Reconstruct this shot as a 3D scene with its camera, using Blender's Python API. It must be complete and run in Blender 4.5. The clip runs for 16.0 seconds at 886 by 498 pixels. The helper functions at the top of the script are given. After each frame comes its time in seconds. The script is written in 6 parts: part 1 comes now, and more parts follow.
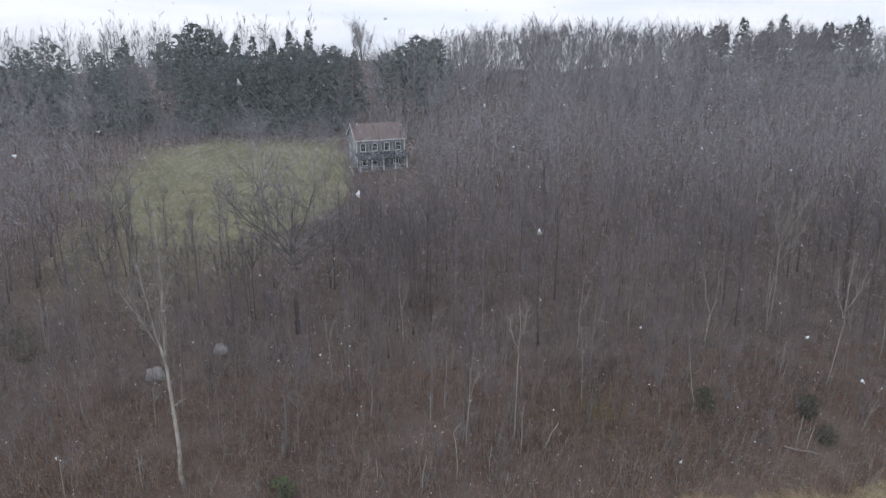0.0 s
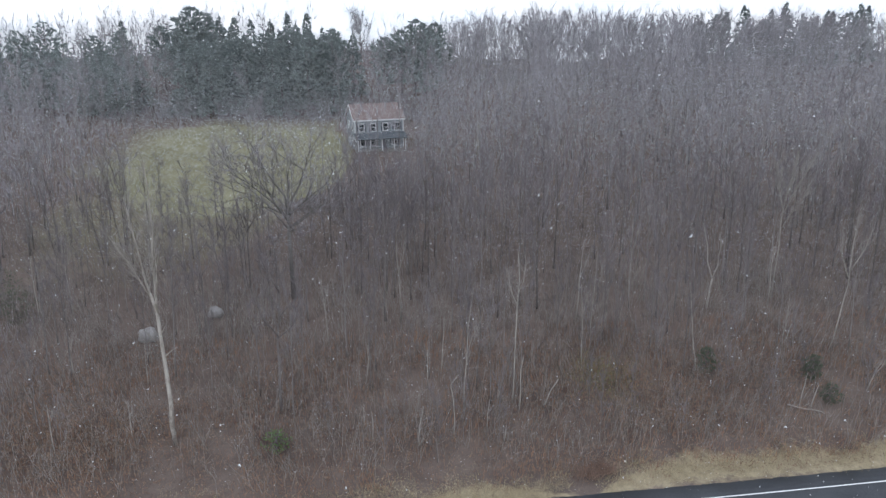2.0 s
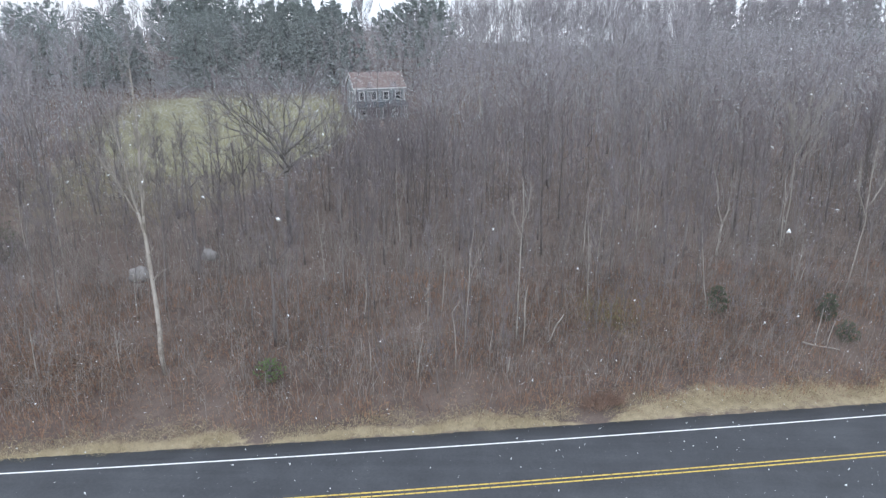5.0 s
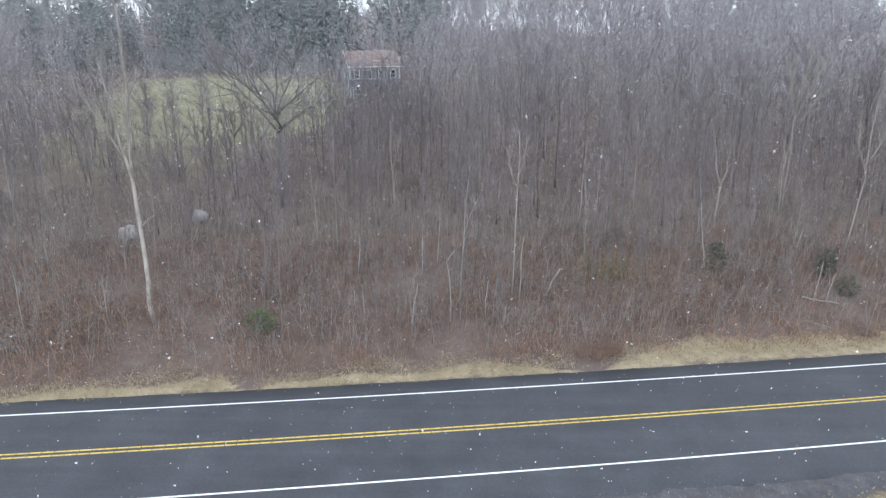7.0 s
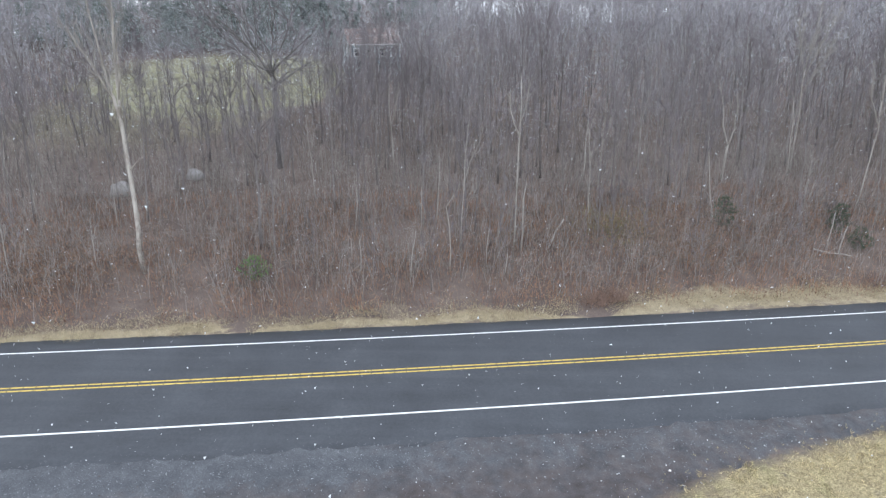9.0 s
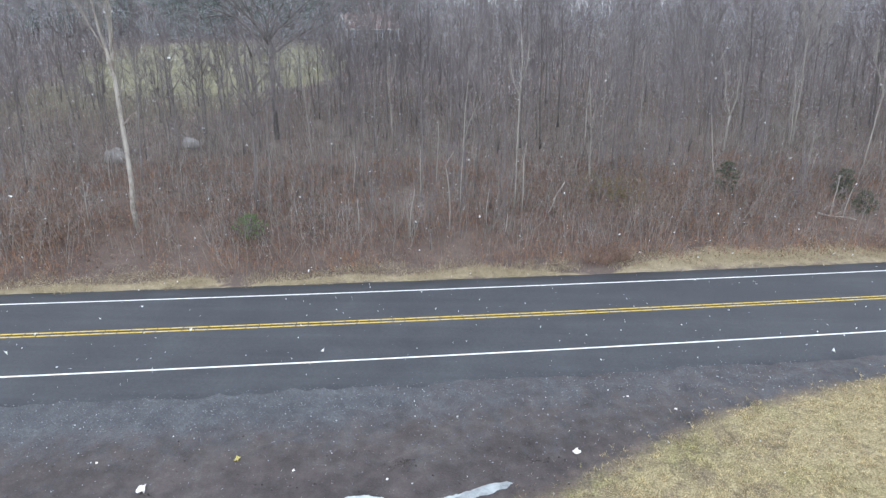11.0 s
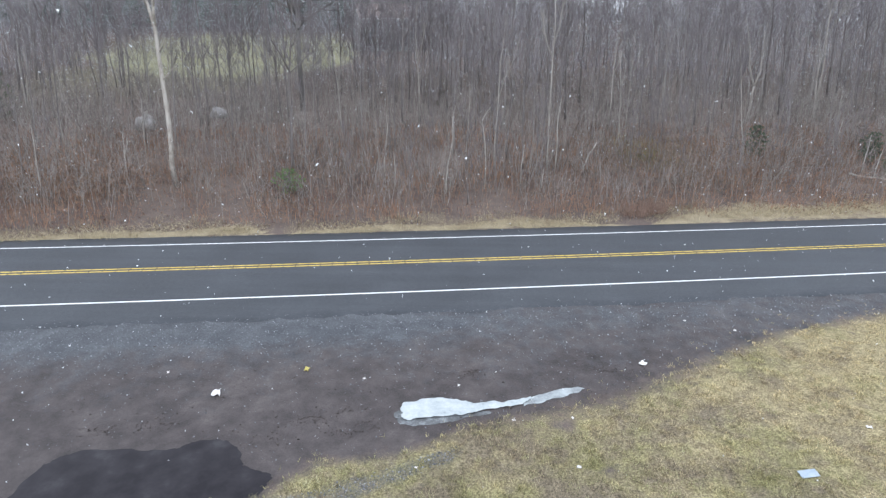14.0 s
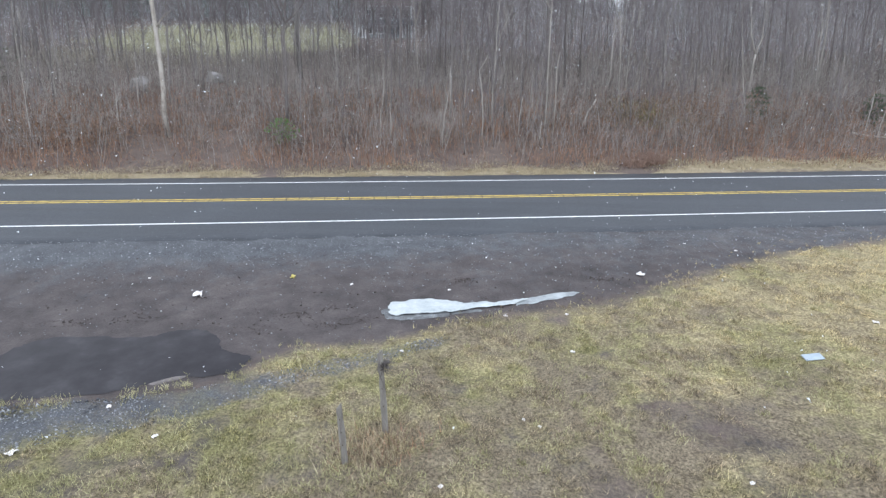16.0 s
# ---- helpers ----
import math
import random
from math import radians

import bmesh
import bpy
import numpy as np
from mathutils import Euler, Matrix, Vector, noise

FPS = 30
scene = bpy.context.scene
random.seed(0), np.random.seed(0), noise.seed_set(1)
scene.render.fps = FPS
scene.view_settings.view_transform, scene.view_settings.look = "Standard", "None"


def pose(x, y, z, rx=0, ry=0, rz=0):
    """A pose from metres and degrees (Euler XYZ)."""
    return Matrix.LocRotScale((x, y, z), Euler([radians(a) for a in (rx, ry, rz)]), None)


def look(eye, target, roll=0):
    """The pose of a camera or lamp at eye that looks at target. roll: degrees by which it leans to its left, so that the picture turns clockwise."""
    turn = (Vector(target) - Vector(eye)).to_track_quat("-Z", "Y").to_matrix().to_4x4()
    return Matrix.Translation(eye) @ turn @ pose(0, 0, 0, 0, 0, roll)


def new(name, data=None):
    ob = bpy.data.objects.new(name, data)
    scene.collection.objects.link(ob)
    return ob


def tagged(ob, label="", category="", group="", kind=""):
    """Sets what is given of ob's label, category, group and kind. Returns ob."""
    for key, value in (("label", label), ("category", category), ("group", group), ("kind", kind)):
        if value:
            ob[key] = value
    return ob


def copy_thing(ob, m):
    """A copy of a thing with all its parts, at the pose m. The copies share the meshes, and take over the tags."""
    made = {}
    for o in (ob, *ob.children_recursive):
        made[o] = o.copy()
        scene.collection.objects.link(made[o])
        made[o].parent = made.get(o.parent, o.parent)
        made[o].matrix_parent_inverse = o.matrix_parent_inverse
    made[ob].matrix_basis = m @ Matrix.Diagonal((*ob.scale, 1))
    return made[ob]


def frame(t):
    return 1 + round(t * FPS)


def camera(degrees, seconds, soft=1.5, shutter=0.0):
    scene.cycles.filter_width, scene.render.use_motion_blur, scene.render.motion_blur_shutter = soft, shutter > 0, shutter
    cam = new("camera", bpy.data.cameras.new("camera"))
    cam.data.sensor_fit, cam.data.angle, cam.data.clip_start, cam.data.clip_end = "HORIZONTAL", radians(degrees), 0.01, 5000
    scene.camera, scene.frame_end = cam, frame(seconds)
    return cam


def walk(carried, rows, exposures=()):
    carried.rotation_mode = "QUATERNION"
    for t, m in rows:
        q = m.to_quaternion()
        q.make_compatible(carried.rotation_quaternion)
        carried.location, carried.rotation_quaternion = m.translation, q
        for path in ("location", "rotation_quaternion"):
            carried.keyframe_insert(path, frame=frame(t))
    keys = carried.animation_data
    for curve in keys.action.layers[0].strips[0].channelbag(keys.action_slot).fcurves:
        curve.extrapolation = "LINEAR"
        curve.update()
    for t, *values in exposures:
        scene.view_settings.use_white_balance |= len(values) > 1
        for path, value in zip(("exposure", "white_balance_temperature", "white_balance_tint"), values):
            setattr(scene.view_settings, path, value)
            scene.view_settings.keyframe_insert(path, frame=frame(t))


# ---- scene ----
cam = camera(72.3, 16.0, soft=1.35)
METRES, EYE, TILT, LEAN, TURN = 28.5, 34.2, -20.0, 0.0, 0.0
ROWS = [
    (0.0, 0.0, 0.0, 0.0, -0.0, 0.0, 0.0),
    (0.5, -0.0006, 0.0094, -0.0338, -0.01, -0.02, -0.05),
    (1.0, 0.0012, 0.0201, -0.0679, 0.02, -0.02, -0.04),
    (1.5, 0.0032, 0.0282, -0.0988, -0.0, -0.07, -0.02),
    (2.0, 0.0076, 0.0333, -0.1325, -0.0, -0.07, -0.05),
    (2.5, 0.0126, 0.0386, -0.1642, -0.03, -0.08, -0.06),
    (3.0, 0.0124, 0.0474, -0.1957, -0.11, -0.12, -0.11),
    (3.5, 0.0079, 0.0623, -0.2275, -0.12, -0.1, -0.19),
    (6.0, 0.0089, 0.1236, -0.3792, 0.21, -0.56, -0.21),
    (6.5, 0.0114, 0.1253, -0.4098, -0.06, -0.6, -0.13),
    (7.0, 0.0139, 0.1294, -0.4411, -0.19, -0.68, -0.14),
    (7.5, 0.0156, 0.136, -0.4713, -0.25, -0.75, -0.12),
    (8.0, 0.0188, 0.1465, -0.5012, -0.23, -0.8, -0.07),
    (8.5, 0.0191, 0.1621, -0.5317, -0.14, -0.92, -0.09),
    (9.0, 0.0211, 0.1766, -0.5669, 0.02, -0.9, -0.07),
    (9.5, 0.0207, 0.1896, -0.6014, 0.12, -0.94, -0.08),
    (12.0, 0.0177, 0.1925, -0.6927, -0.36, -0.73, 0.01),
    (12.5, -0.0156, 0.1881, -0.7094, -0.43, -0.59, 0.06),
    (13.0, -0.0481, 0.1844, -0.7284, -0.35, -0.49, 0.08),
    (13.5, -0.0643, 0.1866, -0.7532, -0.18, -0.39, 0.04),
    (14.0, -0.0651, 0.1923, -0.7826, -0.05, -0.4, 0.02),
    (14.5, -0.0567, 0.1985, -0.8104, 0.03, -0.33, -0.0),
    (15.0, -0.0497, 0.2055, -0.8407, 0.06, -0.26, -0.06),
    (15.5, -0.0489, 0.2101, -0.8731, 0.07, -0.06, -0.11),
    (16.0, -0.0519, 0.2163, -0.9065, 0.1, 0.12, -0.2),
]
walk(cam, [(t, pose(0, 0, EYE, TILT, LEAN, TURN) @ pose(METRES * x, METRES * y, METRES * z, 90 + pitch, roll, yaw)) for t, x, y, z, yaw, pitch, roll in ROWS],
     exposures=[(0.0, -0.96, 6020, 12.6), (0.8, -0.85, 5970, 11.8), (1.8, -0.67, 5910, 10.5), (3.5, -0.42, 5910, 9.8), (6.0, -0.14, 5910, 9.8), (9.0, -0.08, 5910, 9.8), (16.0, -0.10, 5910, 9.8)])

# ---- world, sun, light ----
world = bpy.data.worlds.new("overcast_sky")
scene.world = world
world.use_nodes = True
wn, wl = world.node_tree.nodes, world.node_tree.links
wn.clear()
w_out = wn.new("ShaderNodeOutputWorld")
w_bg = wn.new("ShaderNodeBackground")
w_sky = wn.new("ShaderNodeTexSky")
w_sky.sky_type = "NISHITA"
w_sky.sun_disc = False
w_sky.sun_elevation = radians(38)
w_sky.sun_rotation = radians(200)
w_scale = wn.new("ShaderNodeVectorMath")
w_scale.operation = "SCALE"
w_scale.inputs["Scale"].default_value = 0.07
w_co = wn.new("ShaderNodeTexCoord")
w_map = wn.new("ShaderNodeMapping")
w_map.inputs["Scale"].default_value = (1.0, 1.0, 5.0)
w_noise = wn.new("ShaderNodeTexNoise")
w_noise.inputs["Scale"].default_value = 2.2
w_noise.inputs["Detail"].default_value = 5
w_ramp = wn.new("ShaderNodeValToRGB")
w_ramp.color_ramp.elements[0].position = 0.35
w_ramp.color_ramp.elements[0].color = (0.86, 0.91, 0.97, 1)
w_ramp.color_ramp.elements[1].position = 0.6
w_ramp.color_ramp.elements[1].color = (1.03, 1.04, 1.05, 1)
w_mix = wn.new("ShaderNodeMix")
w_mix.data_type = "RGBA"
w_mix.inputs[0].default_value = 0.9
wl.new(w_co.outputs["Generated"], w_map.inputs["Vector"])
wl.new(w_map.outputs["Vector"], w_noise.inputs["Vector"])
wl.new(w_noise.outputs["Fac"], w_ramp.inputs["Fac"])
wl.new(w_sky.outputs["Color"], w_scale.inputs[0])
wl.new(w_scale.outputs["Vector"], w_mix.inputs[6])
wl.new(w_ramp.outputs["Color"], w_mix.inputs[7])
wl.new(w_mix.outputs[2], w_bg.inputs["Color"])
w_bg.inputs["Strength"].default_value = 1.9
wl.new(w_bg.outputs["Background"], w_out.inputs["Surface"])

sun = new("sun", bpy.data.lights.new("sun", "SUN"))
sun.data.energy = 0.9
sun.data.angle = radians(40)
sun.data.color = (1.0, 0.97, 0.93)
sun.matrix_world = look((0, 0, 25), (12, 30, 0))


# ---- materials ----
def ramp_node(nt, stops):
    r = nt.nodes.new("ShaderNodeValToRGB")
    els = r.color_ramp.elements
    while len(els) < len(stops):
        els.new(0.5)
    for e, (p, c) in zip(els, stops):
        e.position, e.color = p, (*c, 1)
    return r


def noise_node(nt, vec, scale, detail=4, rough=0.6):
    n = nt.nodes.new("ShaderNodeTexNoise")
    n.inputs["Scale"].default_value = scale
    n.inputs["Detail"].default_value = detail
    n.inputs["Roughness"].default_value = rough
    nt.links.new(vec, n.inputs["Vector"])
    return n


def mix_node(nt, fac, a, b, mode="MIX"):
    m = nt.nodes.new("ShaderNodeMix")
    m.data_type, m.blend_type = "RGBA", mode
    for value, socket in ((fac, 0), (a, 6), (b, 7)):
        if isinstance(value, (int, float)):
            m.inputs[socket].default_value = value
        elif isinstance(value, tuple):
            m.inputs[socket].default_value = (*value, 1)
        else:
            nt.links.new(value, m.inputs[socket])
    return m.outputs[2]


def math_node(nt, op, a, b=0.0, c=0.0):
    m = nt.nodes.new("ShaderNodeMath")
    m.operation = op
    for k, value in enumerate((a, b, c)):
        if isinstance(value, (int, float)):
            m.inputs[k].default_value = value
        else:
            nt.links.new(value, m.inputs[k])
    return m.outputs[0]


def blank(name):
    m = bpy.data.materials.new(name)
    m.use_nodes = True
    nt = m.node_tree
    return m, nt, nt.nodes["Principled BSDF"]


def bump_to(nt, bsdf, height, strength, distance=0.02):
    b = nt.nodes.new("ShaderNodeBump")
    b.inputs["Strength"].default_value = strength
    b.inputs["Distance"].default_value = distance
    nt.links.new(height, b.inputs["Height"])
    nt.links.new(b.outputs["Normal"], bsdf.inputs["Normal"])


def surf(name, stops, scale=2.0, fine=30.0, rough=0.9, bump=0.3, spec=0.2, stretch=(1, 1, 1), spread=0.0, islands=False, metal=0.0, where="Object"):
    """A mottled surface: a coarse noise through a colour ramp, broken by a fine one; spread varies it from piece to piece."""
    m, nt, bsdf = blank(name)
    co = nt.nodes.new("ShaderNodeTexCoord")
    mp = nt.nodes.new("ShaderNodeMapping")
    mp.inputs["Scale"].default_value = stretch
    if where == "World":
        geo = nt.nodes.new("ShaderNodeNewGeometry")
        nt.links.new(geo.outputs["Position"], mp.inputs["Vector"])
    else:
        nt.links.new(co.outputs[where], mp.inputs["Vector"])
    n1 = noise_node(nt, mp.outputs["Vector"], scale, 5)
    n2 = noise_node(nt, mp.outputs["Vector"], fine, 3)
    f = math_node(nt, "MULTIPLY_ADD", n2.outputs["Fac"], 0.5, math_node(nt, "MULTIPLY_ADD", n1.outputs["Fac"], 0.9, -0.2))
    if spread:
        if islands:
            r = nt.nodes.new("ShaderNodeNewGeometry").outputs["Random Per Island"]
        else:
            r = nt.nodes.new("ShaderNodeObjectInfo").outputs["Random"]
        f = math_node(nt, "ADD", f, math_node(nt, "MULTIPLY_ADD", r, spread, -spread / 2))
    ramp = ramp_node(nt, stops)
    nt.links.new(f, ramp.inputs["Fac"])
    nt.links.new(ramp.outputs["Color"], bsdf.inputs["Base Color"])
    bsdf.inputs["Roughness"].default_value = rough
    bsdf.inputs["Specular IOR Level"].default_value = spec
    bsdf.inputs["Metallic"].default_value = metal
    if bump:
        bump_to(nt, bsdf, n2.outputs["Fac"], bump)
    return m


BARK_GREY = surf("bark_grey", [(0.25, (0.165, 0.15, 0.147)), (0.55, (0.245, 0.226, 0.222)), (0.8, (0.33, 0.308, 0.30))], 1.5, 25, 0.95, 0.4, 0.1, (1, 1, 0.2), 0.5)
TWIG_GREY = surf("twigs_grey", [(0.25, (0.19, 0.171, 0.182)), (0.6, (0.27, 0.248, 0.26)), (0.85, (0.355, 0.328, 0.34))], 0.5, 9, 0.95, 0, 0.1, (1, 1, 1), 0.35)
# pale bluish twigs: haze over the far woods and oak, put into the colour
TWIG_HAZED = surf("twigs_far", [(0.25, (0.22, 0.205, 0.22)), (0.55, (0.30, 0.283, 0.30)), (0.85, (0.385, 0.365, 0.385))], 0.06, 2, 0.95, 0, 0.1, (1, 1, 1), 0.3, True, where="World")
BARK_DARK = surf("bark_dark", [(0.25, (0.123, 0.11, 0.106)), (0.6, (0.20, 0.181, 0.176)), (0.85, (0.29, 0.264, 0.258))], 2, 25, 0.95, 0.4, 0.1, (1, 1, 0.2), 0.3)
BARK_OAK = surf("bark_oak", [(0.25, (0.115, 0.108, 0.104)), (0.6, (0.19, 0.179, 0.172)), (0.85, (0.275, 0.26, 0.25))], 2, 25, 0.95, 0.4, 0.1, (1, 1, 0.2))
BARK_PALE = surf("bark_pale", [(0.25, (0.14, 0.118, 0.098)), (0.4, (0.27, 0.243, 0.215)), (0.5, (0.37, 0.34, 0.305)), (0.75, (0.46, 0.43, 0.395))], 1.8, 18, 0.85, 0.3, 0.2, (1, 1, 0.4), 0.1)
BARK_BIRCH = surf("bark_birch", [(0.25, (0.24, 0.22, 0.20)), (0.5, (0.39, 0.365, 0.335)), (0.8, (0.52, 0.49, 0.46))], 1.6, 22, 0.85, 0.3, 0.2, (1, 1, 0.35), 0.2)
TWIG_PALE = surf("twigs_pale", [(0.3, (0.30, 0.28, 0.26)), (0.7, (0.44, 0.41, 0.385))], 1, 10, 0.9, 0, 0.1)
# hilltop needles lightened and greyed: distance haze put into the base colour
NEEDLES_HAZED = surf("needles", [(0.2, (0.158, 0.187, 0.184)), (0.55, (0.216, 0.248, 0.244)), (0.85, (0.273, 0.304, 0.30))], 0.25, 4, 0.85, 0, 0.1, (1, 1, 1), 0.4)


def let_light_through(m, colour, share):
    """Thin foliage passes part of the light on."""
    nt = m.node_tree
    out = next(n for n in nt.nodes if n.type == "OUTPUT_MATERIAL")
    bsdf = next(n for n in nt.nodes if n.type == "BSDF_PRINCIPLED")
    thin = nt.nodes.new("ShaderNodeBsdfTranslucent")
    thin.inputs["Color"].default_value = (*colour, 1)
    mix = nt.nodes.new("ShaderNodeMixShader")
    mix.inputs["Fac"].default_value = share
    nt.links.new(bsdf.outputs[0], mix.inputs[1])
    nt.links.new(thin.outputs[0], mix.inputs[2])
    nt.links.new(mix.outputs[0], out.inputs["Surface"])


let_light_through(NEEDLES_HAZED, (0.22, 0.26, 0.24), 0.4)
NEEDLES_NEAR = surf("needles_near", [(0.2, (0.11, 0.175, 0.08)), (0.6, (0.165, 0.25, 0.11)), (0.85, (0.22, 0.31, 0.15))], 1, 8, 0.95, 0, 0.03)
let_light_through(NEEDLES_NEAR, (0.24, 0.38, 0.15), 0.5)
NEEDLES_DARK = surf("needles_dark", [(0.2, (0.095, 0.11, 0.085)), (0.6, (0.138, 0.158, 0.122)), (0.85, (0.185, 0.205, 0.16))], 1, 8, 0.95, 0, 0.03)
let_light_through(NEEDLES_DARK, (0.15, 0.18, 0.12), 0.4)
BRUSH_RED = surf("brush_red", [(0.2, (0.13, 0.084, 0.074)), (0.38, (0.232, 0.148, 0.126)), (0.5, (0.285, 0.20, 0.138)), (0.6, (0.385, 0.212, 0.142)), (0.8, (0.49, 0.29, 0.18))], 0.12, 1.0, 0.95, 0, 0.1, (1, 1, 1), 0.45, True, where="World")
BRUSH_GREY = surf("brush_grey", [(0.2, (0.125, 0.112, 0.11)), (0.4, (0.19, 0.172, 0.168)), (0.55, (0.26, 0.236, 0.212)), (0.85, (0.37, 0.342, 0.315))], 0.12, 2, 0.95, 0, 0.1, (1, 1, 1), 0.6, True, where="World")
CANES = surf("bramble_canes", [(0.2, (0.20, 0.14, 0.115)), (0.6, (0.30, 0.21, 0.17)), (0.85, (0.40, 0.28, 0.21))], 1, 8, 0.9, 0, 0.1, (1, 1, 1), 0.4, True)
LEAF_DEAD = surf("dead_leaves", [(0.2, (0.12, 0.077, 0.056)), (0.45, (0.205, 0.134, 0.096)), (0.65, (0.28, 0.193, 0.14)), (0.85, (0.385, 0.295, 0.225))], 0.5, 5, 0.85, 0, 0.1, (1, 1, 1), 0.45, True, where="World")
OLIVE = surf("olive_leaves", [(0.2, (0.13, 0.115, 0.06)), (0.55, (0.21, 0.19, 0.095)), (0.85, (0.30, 0.27, 0.14))], 0.5, 5, 0.85, 0, 0.1, (1, 1, 1), 0.45, True, where="World")
STRAW = surf("dry_grass", [(0.2, (0.27, 0.22, 0.135)), (0.55, (0.43, 0.365, 0.235)), (0.85, (0.57, 0.49, 0.34))], 0.5, 6, 0.9, 0, 0.1, (1, 1, 1), 0.5, True, where="World")
STONE = surf("grey_stone", [(0.2, (0.20, 0.188, 0.184)), (0.5, (0.31, 0.297, 0.292)), (0.85, (0.44, 0.425, 0.42))], 2, 20, 0.9, 0.4, 0.2)
TUFTS = surf("tuft_grass", [(0.15, (0.19, 0.185, 0.09)), (0.45, (0.34, 0.325, 0.17)), (0.65, (0.47, 0.44, 0.245)), (0.9, (0.62, 0.575, 0.38))], 0.8, 9, 0.9, 0, 0.1, (1, 1, 1), 0.5, True, where="World")
PEBBLE = surf("pebbles", [(0.2, (0.09, 0.094, 0.108)), (0.5, (0.19, 0.198, 0.22)), (0.7, (0.29, 0.30, 0.325)), (0.92, (0.42, 0.43, 0.45))], 3, 30, 0.8, 0.2, 0.3, (1, 1, 1), 0.7, True, where="World")
FLAKE = surf("snowflakes", [(0.2, (0.84, 0.88, 0.94)), (0.8, (0.91, 0.93, 0.96))], 5, 40, 0.7, 0, 0.3)
CLOD = surf("dark_earth", [(0.2, (0.055, 0.047, 0.045)), (0.6, (0.095, 0.081, 0.077)), (0.9, (0.15, 0.13, 0.12))], 6, 40, 0.9, 0.3, 0.2, (1, 1, 1), 0.6, True, where="World")
POSTWOOD = surf("weathered_wood", [(0.2, (0.12, 0.11, 0.10)), (0.55, (0.26, 0.245, 0.225)), (0.85, (0.40, 0.38, 0.35))], 3, 30, 0.95, 0.6, 0.1, (4, 4, 0.4))
WHITEPAINT = surf("white_road_paint", [(0.2, (0.50, 0.51, 0.51)), (0.42, (0.78, 0.78, 0.78)), (0.8, (0.88, 0.88, 0.87))], 3, 40, 0.7, 0.1, 0.3, where="World")
YELLOWPAINT = surf("yellow_road_paint", [(0.2, (0.36, 0.25, 0.06)), (0.42, (0.62, 0.45, 0.10)), (0.8, (0.72, 0.55, 0.16))], 3, 40, 0.7, 0.1, 0.3, where="World")
GROOVE = surf("worn_groove", [(0.3, (0.10, 0.09, 0.06)), (0.7, (0.17, 0.15, 0.10))], 6, 40, 0.95, 0.2, 0.2)
SIDING = surf("grey_blue_siding", [(0.3, (0.22, 0.245, 0.26)), (0.7, (0.30, 0.325, 0.34))], 0.6, 12, 0.7, 0.4, 0.3, (0.3, 0.3, 6))
TRIMWHITE = surf("white_trim", [(0.3, (0.66, 0.67, 0.68)), (0.7, (0.78, 0.78, 0.79))], 1, 12, 0.6, 0.1, 0.3)
# roof brown faded: some of the distance haze is in this colour
SHINGLE = surf("brown_shingles", [(0.25, (0.16, 0.125, 0.118)), (0.55, (0.21, 0.165, 0.155)), (0.85, (0.26, 0.21, 0.20))], 0.8, 14, 0.95, 0.5, 0.1, (1, 1, 3))
PORCHROOF = surf("slate_grey_roofing", [(0.3, (0.055, 0.064, 0.075)), (0.7, (0.10, 0.112, 0.125))], 0.8, 14, 0.9, 0.4, 0.2)
# shutter tone lifted a little, haze again put into the colour
SHUTTER = surf("dark_shutter", [(0.3, (0.09, 0.10, 0.115)), (0.7, (0.13, 0.14, 0.16))], 2, 20, 0.7, 0.2, 0.3)
PORCHWOOD = surf("porch_boards", [(0.3, (0.18, 0.17, 0.16)), (0.7, (0.30, 0.28, 0.26))], 2, 20, 0.9, 0.2, 0.2)
DARKPIPE = surf("corroded_pipe", [(0.3, (0.03, 0.025, 0.02)), (0.7, (0.10, 0.075, 0.05))], 4, 20, 0.9, 0.3, 0.3)
PAPER = surf("crumpled_paper", [(0.3, (0.68, 0.64, 0.62)), (0.7, (0.82, 0.80, 0.79))], 6, 30, 0.8, 0.3, 0.2)
BLUEBOARD = surf("pale_blue_board", [(0.3, (0.30, 0.36, 0.43)), (0.7, (0.42, 0.48, 0.54))], 3, 20, 0.5, 0.1, 0.4)
YELLOWLEAF = surf("yellow_wrapper", [(0.3, (0.50, 0.42, 0.12)), (0.7, (0.62, 0.55, 0.2))], 6, 20, 0.6, 0.1, 0.3)


def glass_material():
    m, nt, bsdf = blank("window_glass")
    bsdf.inputs["Base Color"].default_value = (0.03, 0.035, 0.04, 1)
    bsdf.inputs["Roughness"].default_value = 0.08
    bsdf.inputs["Specular IOR Level"].default_value = 0.6
    return m


GLASS = glass_material()


